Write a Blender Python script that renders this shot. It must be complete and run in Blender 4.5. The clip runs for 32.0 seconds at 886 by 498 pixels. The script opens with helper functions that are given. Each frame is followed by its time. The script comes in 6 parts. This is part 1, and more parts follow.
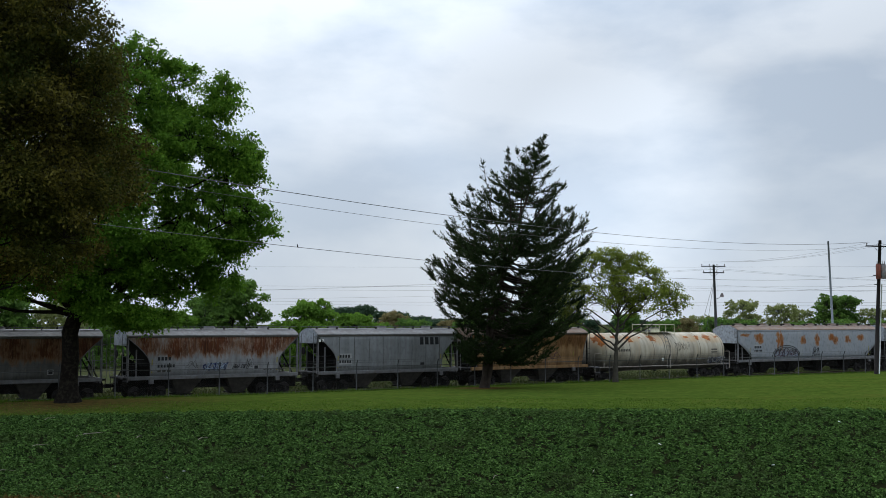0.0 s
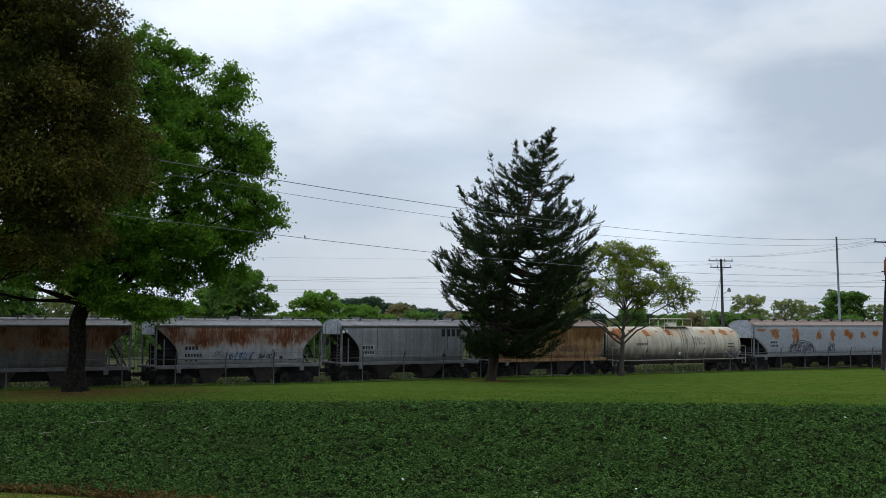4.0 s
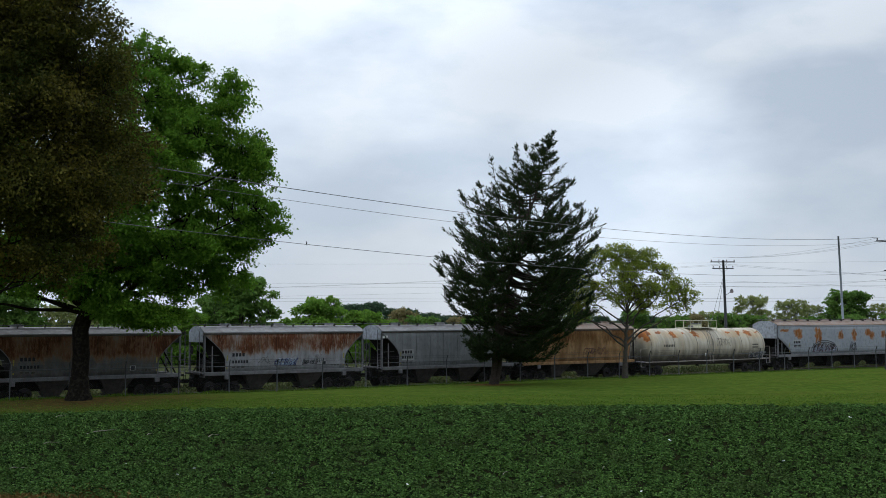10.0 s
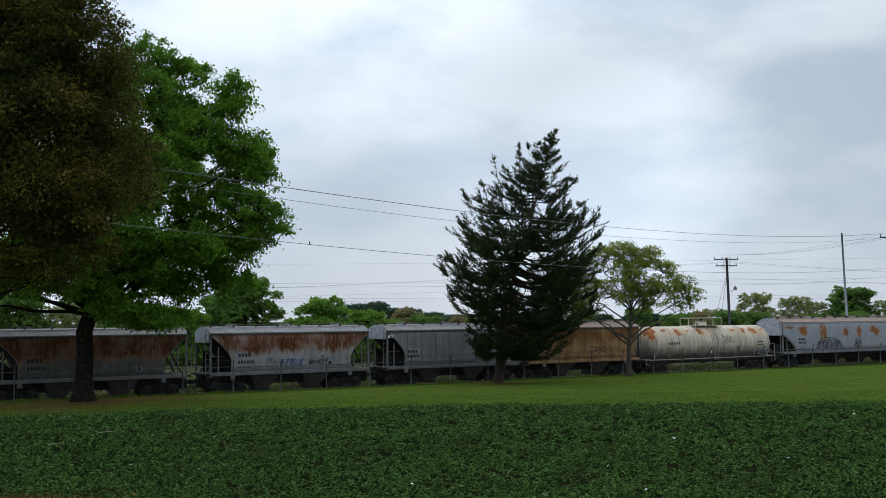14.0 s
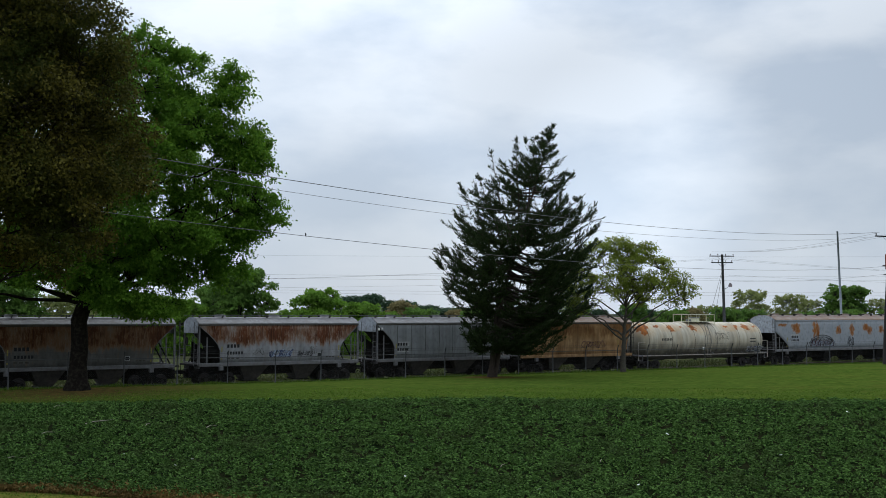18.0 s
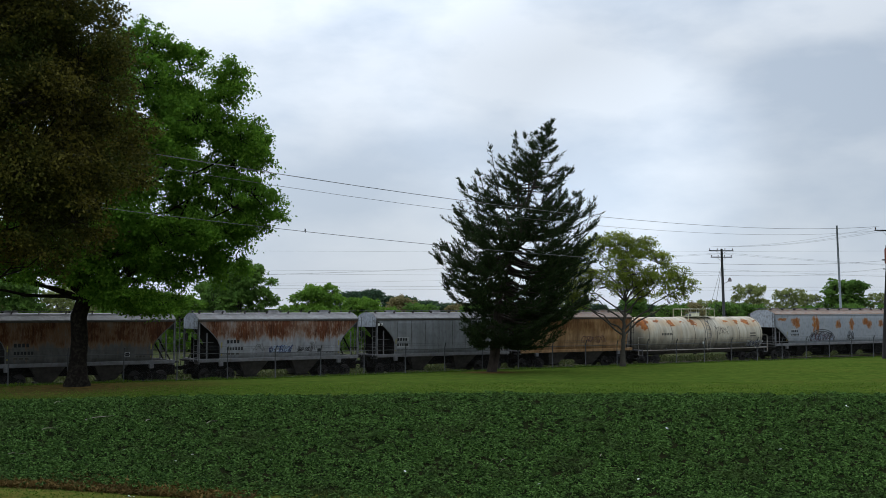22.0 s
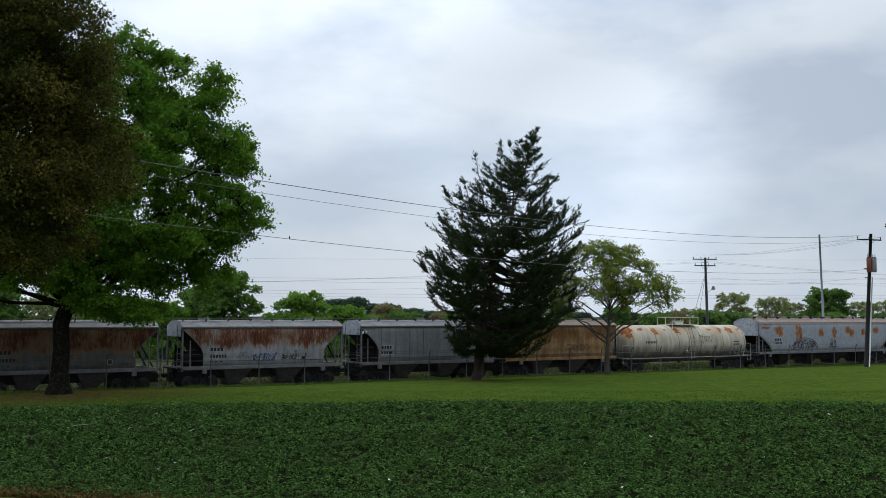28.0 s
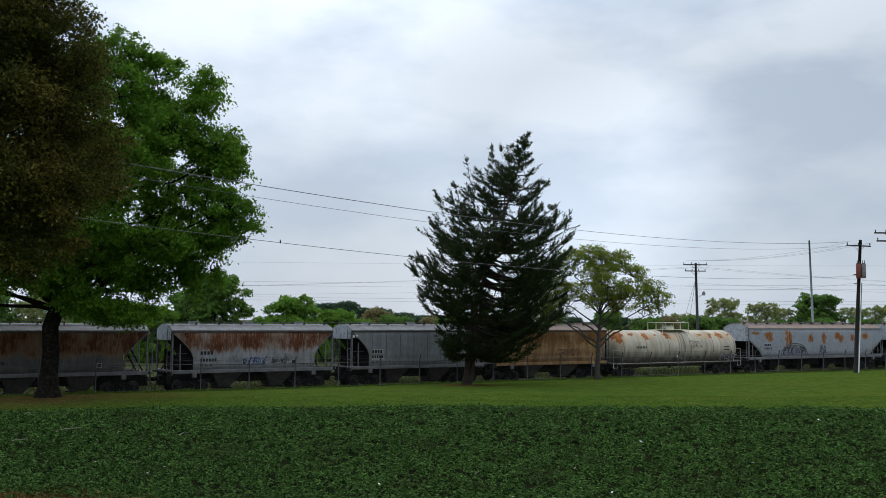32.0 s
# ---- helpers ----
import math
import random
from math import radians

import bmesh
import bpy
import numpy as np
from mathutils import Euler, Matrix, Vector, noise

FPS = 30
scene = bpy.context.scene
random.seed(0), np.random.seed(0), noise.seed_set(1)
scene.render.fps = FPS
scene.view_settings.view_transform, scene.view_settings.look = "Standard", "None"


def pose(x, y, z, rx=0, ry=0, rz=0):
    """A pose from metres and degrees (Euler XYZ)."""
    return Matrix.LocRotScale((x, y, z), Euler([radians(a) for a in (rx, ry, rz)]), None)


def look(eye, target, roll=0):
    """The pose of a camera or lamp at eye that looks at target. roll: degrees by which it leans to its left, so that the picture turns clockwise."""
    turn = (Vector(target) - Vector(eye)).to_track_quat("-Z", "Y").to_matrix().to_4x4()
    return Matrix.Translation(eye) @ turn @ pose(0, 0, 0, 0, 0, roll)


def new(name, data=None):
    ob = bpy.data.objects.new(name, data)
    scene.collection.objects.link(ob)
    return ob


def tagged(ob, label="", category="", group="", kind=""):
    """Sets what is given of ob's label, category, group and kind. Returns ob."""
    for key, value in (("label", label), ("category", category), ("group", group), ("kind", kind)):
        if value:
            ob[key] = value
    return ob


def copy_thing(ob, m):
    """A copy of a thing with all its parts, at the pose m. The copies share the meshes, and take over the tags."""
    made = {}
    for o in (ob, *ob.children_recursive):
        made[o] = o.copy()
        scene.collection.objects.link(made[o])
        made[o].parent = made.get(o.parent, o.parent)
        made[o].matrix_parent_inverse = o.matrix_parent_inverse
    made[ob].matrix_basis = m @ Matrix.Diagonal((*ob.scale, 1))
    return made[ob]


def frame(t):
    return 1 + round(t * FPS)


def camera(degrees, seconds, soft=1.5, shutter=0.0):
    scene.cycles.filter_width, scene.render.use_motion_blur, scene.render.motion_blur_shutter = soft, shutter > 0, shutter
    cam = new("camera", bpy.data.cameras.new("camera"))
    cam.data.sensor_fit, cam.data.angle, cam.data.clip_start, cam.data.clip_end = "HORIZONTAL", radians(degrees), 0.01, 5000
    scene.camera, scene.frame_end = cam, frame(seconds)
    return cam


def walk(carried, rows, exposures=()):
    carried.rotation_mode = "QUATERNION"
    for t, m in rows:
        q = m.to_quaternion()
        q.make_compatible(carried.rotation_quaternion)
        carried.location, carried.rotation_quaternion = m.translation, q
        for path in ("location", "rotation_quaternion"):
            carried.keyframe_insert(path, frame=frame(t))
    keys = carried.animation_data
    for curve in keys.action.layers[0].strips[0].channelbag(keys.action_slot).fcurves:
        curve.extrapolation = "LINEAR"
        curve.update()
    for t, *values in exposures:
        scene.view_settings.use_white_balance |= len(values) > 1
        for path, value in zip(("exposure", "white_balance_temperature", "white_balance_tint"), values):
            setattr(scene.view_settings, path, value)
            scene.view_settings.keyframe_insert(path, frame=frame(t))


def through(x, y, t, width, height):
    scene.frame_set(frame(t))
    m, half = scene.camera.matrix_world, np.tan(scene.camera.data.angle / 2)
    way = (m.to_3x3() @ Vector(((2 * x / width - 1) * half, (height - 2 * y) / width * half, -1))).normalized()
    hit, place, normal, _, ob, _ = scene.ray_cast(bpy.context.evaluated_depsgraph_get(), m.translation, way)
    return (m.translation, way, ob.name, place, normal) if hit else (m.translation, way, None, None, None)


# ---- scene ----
# The camera stands at a window's height over a grassy dip and is held in the hand: it only turns.
EYE = 4.9
cam = camera(46, 32.0, soft=0.4)
TURNS = [
    (0, -0.040, 4.059, -0.024), (0.5, 0.022, 4.001, 0.107), (1, 0.067, 3.931, 0.225), (1.5, 0.137, 3.870, 0.329),
    (2, 0.263, 3.832, 0.330), (2.5, 0.385, 3.819, 0.299), (3, 0.410, 3.768, 0.348), (3.5, 0.408, 3.683, 0.437),
    (5.5, 0.165, 3.594, 0.618), (6, 0.130, 3.644, 0.628), (6.5, 0.138, 3.674, 0.651), (7, 0.195, 3.707, 0.607),
    (7.5, 0.258, 3.746, 0.463), (8, 0.317, 3.771, 0.289), (8.5, 0.427, 3.787, 0.063), (9, 0.487, 3.819, -0.138),
    (9.5, 0.453, 3.843, -0.193), (10, 0.450, 3.878, -0.214), (10.5, 0.494, 3.913, -0.264), (11, 0.514, 3.912, -0.370),
    (11.5, 0.477, 3.897, -0.519), (12, 0.455, 3.892, -0.635), (12.5, 0.461, 3.891, -0.664), (13, 0.506, 3.893, -0.663),
    (13.5, 0.578, 3.885, -0.639), (14, 0.617, 3.836, -0.567), (14.5, 0.601, 3.737, -0.544), (16.5, 0.465, 3.583, -0.083),
    (17, 0.463, 3.547, 0.069), (17.5, 0.435, 3.511, 0.133), (18, 0.398, 3.464, 0.139), (18.5, 0.393, 3.390, 0.130),
    (19, 0.414, 3.286, 0.168), (19.5, 0.441, 3.233, 0.212), (20, 0.480, 3.222, 0.227), (20.5, 0.505, 3.212, 0.205),
    (21, 0.486, 3.192, 0.123), (21.5, 0.432, 3.187, 0.029), (22, 0.370, 3.202, 0.009), (22.5, 0.292, 3.240, 0.094),
    (23, 0.194, 3.292, 0.185), (23.5, 0.119, 3.350, 0.258), (24, 0.039, 3.394, 0.255), (24.5, -0.055, 3.417, 0.195),
    (25, -0.119, 3.428, 0.157), (25.5, -0.160, 3.454, 0.123), (27.5, -0.371, 3.628, 0.244), (28, -0.474, 3.634, 0.109),
    (28.5, -0.542, 3.647, -0.001), (29, -0.584, 3.668, -0.055), (29.5, -0.619, 3.701, -0.036), (30, -0.653, 3.743, 0.022),
    (30.5, -0.704, 3.781, 0.114), (31, -0.784, 3.819, 0.208), (31.5, -0.879, 3.847, 0.287), (32, -0.968, 3.876, 0.305)]
walk(cam, [(t, pose(0, 0, EYE, 0, 0, yaw) @ pose(0, 0, 0, 90 + tilt) @ pose(0, 0, 0, 0, 0, roll)) for t, yaw, tilt, roll in TURNS])

# ---- world and sun: an overcast spring day ----
world = bpy.data.worlds.new("overcast_sky")
scene.world = world
world.use_nodes = True
wn, wl = world.node_tree.nodes, world.node_tree.links
wn.clear()


def wnode(kind, **values):
    n = wn.new(kind)
    for key, value in values.items():
        n.inputs[key].default_value = value
    return n


SUN_UP, SUN_TURN = radians(48), radians(-8)
sky = wn.new("ShaderNodeTexSky")
sky.sky_type, sky.sun_disc, sky.sun_elevation, sky.sun_rotation = "NISHITA", False, SUN_UP, SUN_TURN
coord = wn.new("ShaderNodeTexCoord")
flat = wn.new("ShaderNodeMapping")
flat.inputs["Scale"].default_value = (1.36, 1.36, 3.2)
flat.inputs["Location"].default_value = (4.37, 2.71, 1.53)
flat.inputs["Rotation"].default_value = (0.0, 0.0, 0.6)
wl.new(coord.outputs["Generated"], flat.inputs["Vector"])
big = wnode("ShaderNodeTexNoise", Scale=2.9, Detail=7.0, Roughness=0.52, Distortion=0.0)
wl.new(flat.outputs["Vector"], big.inputs["Vector"])
clouds = wn.new("ShaderNodeValToRGB")
clouds.color_ramp.elements[0].position, clouds.color_ramp.elements[0].color = 0.41, (0.48, 0.565, 0.68, 1)
clouds.color_ramp.elements[1].position, clouds.color_ramp.elements[1].color = 0.60, (0.69, 0.755, 0.835, 1)
wl.new(big.outputs["Fac"], clouds.inputs["Fac"])
# Lower cloud is greyer and bluer, as it is seen through more air.
apart_ = wn.new("ShaderNodeSeparateXYZ")
wl.new(coord.outputs["Generated"], apart_.inputs["Vector"])
rise = wn.new("ShaderNodeMapRange")
rise.inputs["From Min"].default_value, rise.inputs["From Max"].default_value = 0.0, 0.245
rise.inputs["To Min"].default_value, rise.inputs["To Max"].default_value = 0.55, 0.0
wl.new(apart_.outputs["Z"], rise.inputs["Value"])
low = wn.new("ShaderNodeMix")
low.data_type = "RGBA"
low.inputs["B"].default_value = (0.52, 0.60, 0.715, 1)
wl.new(rise.outputs["Result"], low.inputs["Factor"])
wl.new(clouds.outputs["Color"], low.inputs["A"])
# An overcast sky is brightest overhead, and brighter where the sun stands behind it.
crown_ = wn.new("ShaderNodeMapRange")
crown_.inputs["From Min"].default_value, crown_.inputs["From Max"].default_value = 0.23, 1.0
crown_.inputs["To Min"].default_value, crown_.inputs["To Max"].default_value = 1.0, 2.75
wl.new(apart_.outputs["Z"], crown_.inputs["Value"])
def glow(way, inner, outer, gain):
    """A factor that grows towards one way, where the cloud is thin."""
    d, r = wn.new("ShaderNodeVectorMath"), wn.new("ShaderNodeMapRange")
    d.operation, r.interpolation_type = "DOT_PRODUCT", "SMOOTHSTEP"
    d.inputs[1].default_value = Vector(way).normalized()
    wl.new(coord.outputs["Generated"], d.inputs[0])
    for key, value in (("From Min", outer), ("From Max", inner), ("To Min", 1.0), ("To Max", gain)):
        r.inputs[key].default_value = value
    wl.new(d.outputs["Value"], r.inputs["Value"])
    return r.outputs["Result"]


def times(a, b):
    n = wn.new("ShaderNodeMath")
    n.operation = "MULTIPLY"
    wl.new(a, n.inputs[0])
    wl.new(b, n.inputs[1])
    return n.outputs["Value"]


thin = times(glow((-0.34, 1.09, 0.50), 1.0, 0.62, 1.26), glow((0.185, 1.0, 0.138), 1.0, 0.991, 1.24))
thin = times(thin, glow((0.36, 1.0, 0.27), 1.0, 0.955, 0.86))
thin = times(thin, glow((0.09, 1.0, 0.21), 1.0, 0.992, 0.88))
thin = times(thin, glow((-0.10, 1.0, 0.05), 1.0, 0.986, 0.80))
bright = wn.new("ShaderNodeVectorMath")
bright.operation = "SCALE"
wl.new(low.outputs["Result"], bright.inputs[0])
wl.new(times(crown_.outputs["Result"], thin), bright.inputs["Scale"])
cover, clear = wnode("ShaderNodeBackground", Strength=1.0), wnode("ShaderNodeBackground", Strength=0.1)
wl.new(bright.outputs["Vector"], cover.inputs["Color"])
wl.new(sky.outputs["Color"], clear.inputs["Color"])
both = wnode("ShaderNodeMixShader", Fac=0.92)
wl.new(clear.outputs["Background"], both.inputs[1])
wl.new(cover.outputs["Background"], both.inputs[2])
wl.new(both.outputs["Shader"], wn.new("ShaderNodeOutputWorld").inputs["Surface"])

sun = new("sun", bpy.data.lights.new("sun", "SUN"))
sun.data.energy, sun.data.angle, sun.data.color = 0.95, radians(60), (1.0, 0.97, 0.92)
sun.matrix_world = look((0, 0, 60), (-60 * math.sin(SUN_TURN) / math.tan(SUN_UP), -60 * math.cos(SUN_TURN) / math.tan(SUN_UP), 0))


# ---- materials ----
def shader(name, rough=0.8, metal=0.0, spec=0.3):
    m = bpy.data.materials.new(name)
    m.use_nodes = True
    b = m.node_tree.nodes["Principled BSDF"]
    b.inputs["Roughness"].default_value, b.inputs["Metallic"].default_value = rough, metal
    b.inputs["Specular IOR Level"].default_value = spec
    return m, m.node_tree.nodes, m.node_tree.links, b


def mixed(m, a, b, fac):
    """A colour between a and b, each a socket or a tuple."""
    n = m.node_tree.nodes.new("ShaderNodeMix")
    n.data_type = "RGBA"
    for key, value in (("A", a), ("B", b), ("Factor", fac)):
        if hasattr(value, "links"):
            m.node_tree.links.new(value, n.inputs[key])
        else:
            n.inputs[key].default_value = (*value, 1) if isinstance(value, tuple) else value
    return n.outputs["Result"]


def grain(m, scale, detail=4.0, stretch=(1, 1, 1), source="Object", low=0.35, high=0.65, shift=(0, 0, 0)):
    """Noise from 0 to 1 in metres of the object."""
    nodes, links = m.node_tree.nodes, m.node_tree.links
    tc, mp, no, mr = (nodes.new(k) for k in ("ShaderNodeTexCoord", "ShaderNodeMapping", "ShaderNodeTexNoise", "ShaderNodeMapRange"))
    mp.inputs["Scale"].default_value, mp.inputs["Location"].default_value = stretch, shift
    no.inputs["Scale"].default_value, no.inputs["Detail"].default_value = scale, detail
    mr.inputs["From Min"].default_value, mr.inputs["From Max"].default_value = low, high
    links.new(tc.outputs[source], mp.inputs["Vector"])
    links.new(mp.outputs["Vector"], no.inputs["Vector"])
    links.new(no.outputs["Fac"], mr.inputs["Value"])
    return mr.outputs["Result"]


def ramp(m, value, a, b):
    """0 where value is at a, 1 where it is at b."""
    n = m.node_tree.nodes.new("ShaderNodeMapRange")
    n.inputs["From Min"].default_value, n.inputs["From Max"].default_value = a, b
    m.node_tree.links.new(value, n.inputs["Value"])
    return n.outputs["Result"]


def maths(m, how, a, b):
    n = m.node_tree.nodes.new("ShaderNodeMath")
    n.operation, n.use_clamp = how, False
    for i, value in enumerate((a, b)):
        if hasattr(value, "links"):
            m.node_tree.links.new(value, n.inputs[i])
        else:
            n.inputs[i].default_value = value
    return n.outputs["Value"]


def along(m, axis, source="Object"):
    tc, se = m.node_tree.nodes.new("ShaderNodeTexCoord"), m.node_tree.nodes.new("ShaderNodeSeparateXYZ")
    m.node_tree.links.new(tc.outputs[source], se.inputs["Vector"])
    return se.outputs[axis]


def relief(m, b, height, strength, distance=0.02):
    n = m.node_tree.nodes.new("ShaderNodeBump")
    n.inputs["Strength"].default_value, n.inputs["Distance"].default_value = strength, distance
    m.node_tree.links.new(height, n.inputs["Height"])
    m.node_tree.links.new(n.outputs["Normal"], b.inputs["Normal"])


def surface(name, a, b, scale=3.0, rough=0.8, metal=0.0, bump=0.3, dirt=None, fine=25.0, spec=0.3):
    """Two tones in large patches, fine grain over them, and stains of a third tone."""
    m, nodes, links, p = shader(name, rough, metal, spec)
    colour = mixed(m, a, b, grain(m, scale))
    if dirt:
        colour = mixed(m, colour, dirt, maths(m, "MULTIPLY", grain(m, scale * 2.3, 6, shift=(3, 7, 1), low=0.45, high=0.75), 0.8))
    speck = grain(m, fine, 3, low=0.2, high=0.8)
    colour = mixed(m, colour, tuple(c * 0.65 for c in a), maths(m, "MULTIPLY", speck, 0.35))
    links.new(colour, p.inputs["Base Color"])
    if bump:
        relief(m, p, speck, bump)
    return m


def leaf(name, a, b, c, rough=0.6, through=0.3, patch=0.5, low=0.4, high=0.7):
    """Leaves: each its own tone, and light passes through them."""
    m, nodes, links, p = shader(name, rough, 0, 0.05)
    geo = nodes.new("ShaderNodeNewGeometry")
    tone = mixed(m, mixed(m, a, b, geo.outputs["Random Per Island"]), c, grain(m, patch, 3, low=low, high=high))
    links.new(tone, p.inputs["Base Color"])
    back, mix = nodes.new("ShaderNodeBsdfTranslucent"), nodes.new("ShaderNodeMixShader")
    links.new(tone, back.inputs["Color"])
    mix.inputs["Fac"].default_value = through
    links.new(p.outputs["BSDF"], mix.inputs[1])
    links.new(back.outputs["BSDF"], mix.inputs[2])
    links.new(mix.outputs["Shader"], nodes["Material Output"].inputs["Surface"])
    return m


def blotches(m, spots):
    """Lone rust patches of ragged outline on the car's side: (x, z, half width, half height)."""
    x = maths(m, "ADD", along(m, "X"), maths(m, "MULTIPLY", grain(m, 2.5, 6, low=0, high=1, shift=(1, 2, 3)), 0.9))
    z = maths(m, "ADD", along(m, "Z"), maths(m, "MULTIPLY", grain(m, 2.5, 6, low=0, high=1, shift=(9, 2, 3)), 0.7))
    total = None
    for cx, cz, w, h in spots:
        dx = maths(m, "DIVIDE", maths(m, "SUBTRACT", x, cx + 0.45), w)
        dz = maths(m, "DIVIDE", maths(m, "SUBTRACT", z, cz + 0.35), h)
        near = ramp(m, maths(m, "ADD", maths(m, "MULTIPLY", dx, dx), maths(m, "MULTIPLY", dz, dz)), 1.7, 0.3)
        total = near if total is None else maths(m, "MAXIMUM", total, near)
    return maths(m, "MULTIPLY", total, ramp(m, grain(m, 2.5, 7, (3.0, 3.0, 0.7), low=0.25, high=0.62, shift=(4, 4, 4)), -0.25, 0.75))


def hopper_paint(name, paint, pale, rust, reach, amount, grime, shift=0.0, blotch=()):
    """Old car paint: rust that runs down in streaks from the eaves, dirt that gathers in patches, and spots.
    reach: the height down to which the rust comes; blotch: lone patches of it instead."""
    m, nodes, links, p = shader(name, 0.75, 0, 0.12)
    streak = grain(m, 1.0, 8, (8, 8, 0.55), low=0.2, high=0.8, shift=(shift, 0, 0))
    patch = grain(m, 0.8, 5, shift=(shift * 2, 3, 0))
    colour = mixed(m, paint, pale, patch)
    colour = mixed(m, colour, grime, maths(m, "MULTIPLY", grain(m, 1.0, 5, (3, 3, 0.3), low=0.35, high=0.75, shift=(shift + 9, 0, 0)), 0.75))
    colour = mixed(m, colour, tuple(c * 0.5 for c in paint), maths(m, "MULTIPLY", grain(m, 5.0, 7, (1, 1, 0.6), low=0.5, high=0.72, shift=(shift, 3, 5)), 0.5))
    column = maths(m, "MULTIPLY", grain(m, 1.0, 5, (0.7, 0.7, 0.05), low=0.25, high=0.75, shift=(shift + 6, 0, 0)), 0.45)
    high = ramp(m, maths(m, "ADD", along(m, "Z"), column), reach + 0.4, reach + 1.15)
    if blotch:
        mask = blotches(m, blotch)
    else:
        ragged = maths(m, "ADD", maths(m, "MULTIPLY", streak, 0.55), maths(m, "MULTIPLY", grain(m, 1.0, 8, (3.2, 3.2, 1.3), low=0.2, high=0.8, shift=(shift, 8, 2)), 0.95))
        mask = ramp(m, maths(m, "ADD", high, ragged), 0.92, 1.6)
        mask = maths(m, "MULTIPLY", mask, ramp(m, grain(m, 7, 6, (2, 2, 0.7), low=0.25, high=0.6, shift=(shift, 2, 0)), -0.45, 0.6))
    gaps = grain(m, 1.0, 6, (0.8, 0.8, 0.5), low=0.32, high=0.66, shift=(shift + 3, 7, 1))
    mask = mask if blotch else maths(m, "MULTIPLY", mask, maths(m, "ADD", maths(m, "MULTIPLY", gaps, 0.75), 0.25))
    flakes = ramp(m, grain(m, 1.0, 8, (11, 11, 2.2), low=0.36, high=0.6, shift=(shift, 4, 9)), -1.0, 0.7)
    mask = mask if blotch else maths(m, "MULTIPLY", mask, flakes)
    fringe = ramp(m, mask, 0.0, 0.45)
    colour = mixed(m, colour, tuple(0.35 * c + 0.65 * k for c, k in zip(rust, (0.30, 0.16, 0.06))), maths(m, "MULTIPLY", fringe, 0.7 * amount))
    mask = ramp(m, mask, 0.35, 1.0) if blotch else ramp(m, mask, 0.2, 0.75)
    tone = mixed(m, rust, tuple(c * 0.4 for c in rust), grain(m, 2.0, 6, (3, 3, 0.5), shift=(shift, 5, 0)))
    tone = mixed(m, tone, tuple(c * k for c, k in zip(rust, (1.35, 1.8, 1.3))), maths(m, "MULTIPLY", grain(m, 1.0, 7, (9, 9, 1.1), low=0.45, high=0.72, shift=(shift + 2, 1, 0)), 0.8))
    colour = mixed(m, colour, tone, maths(m, "MULTIPLY", mask, amount))
    links.new(colour, p.inputs["Base Color"])
    relief(m, p, grain(m, 9, 4), 0.15)
    return m


GALV = surface("galvanised_steel", (0.14, 0.145, 0.15), (0.10, 0.105, 0.11), 4, 0.7, 0.2, 0.1)
# grime on the running gear; on the slope sheets it is painted shade
DARK_STEEL = surface("grimy_and_shade_black_steel", (0.008, 0.008, 0.008), (0.016, 0.014, 0.013), 3, 0.9, 0.0, 0.3, (0.028, 0.020, 0.015), spec=0.15)
WHEEL_STEEL = surface("rusty_wheel_steel", (0.030, 0.026, 0.024), (0.014, 0.012, 0.011), 6, 0.75, 0.0, 0.2)
# for sooty bays and fittings, and for the shadow line painted at the eaves
BAY_GREY = surface("sooty_and_shade_grey_paint", (0.090, 0.080, 0.068), (0.050, 0.045, 0.038), 2, 0.8, 0, 0.2, (0.03, 0.027, 0.025))
SILL_GREY = surface("weathered_sill_paint", (0.18, 0.18, 0.185), (0.115, 0.115, 0.12), 2, 0.7, 0, 0.2, (0.10, 0.08, 0.065))
FENCE_STEEL = surface("dull_fence_steel", (0.075, 0.078, 0.080), (0.050, 0.052, 0.054), 4, 0.8, 0, 0.1)
RAIL_STEEL = surface("rail_steel", (0.10, 0.07, 0.05), (0.07, 0.05, 0.04), 5, 0.6, 0.6, 0.2)
ROOF_GREY = surface("weathered_roof_paint", (0.21, 0.21, 0.215), (0.13, 0.13, 0.133), 1.6, 0.65, 0, 0.15, (0.10, 0.085, 0.075))
ROOF_RUST = surface("rusting_roof_paint", (0.22, 0.18, 0.155), (0.18, 0.125, 0.09), 1.6, 0.65, 0, 0.2, (0.19, 0.07, 0.022))
INK = surface("black_stencil_paint", (0.012, 0.012, 0.014), (0.022, 0.022, 0.024), 8, 0.7, 0, 0)
BLUE_INK = surface("blue_black_spray_paint", (0.012, 0.024, 0.11), (0.02, 0.03, 0.08), 5, 0.6, 0, 0)
WINE_INK = surface("wine_red_spray_paint", (0.10, 0.03, 0.045), (0.06, 0.02, 0.03), 5, 0.6, 0, 0)
END_PANEL = surface("pale_end_sheet_paint", (0.42, 0.46, 0.51), (0.30, 0.32, 0.35), 2, 0.7, 0, 0.15, (0.13, 0.10, 0.08))
PALE_INK = surface("pale_stencil_paint", (0.37, 0.37, 0.37), (0.30, 0.30, 0.30), 5, 0.7, 0, 0)
SKY_INK = surface("pale_blue_spray_paint", (0.30, 0.36, 0.46), (0.24, 0.30, 0.40), 5, 0.6, 0, 0)
YOUNG_BARK = surface("pale_grey_bark", (0.078, 0.070, 0.058), (0.046, 0.041, 0.034), 4, 1.0, 0, 0.8, (0.09, 0.083, 0.068), 16, spec=0.05)
WHITE_PAINT = surface("white_placard", (0.75, 0.75, 0.73), (0.6, 0.6, 0.58), 7, 0.6, 0, 0)
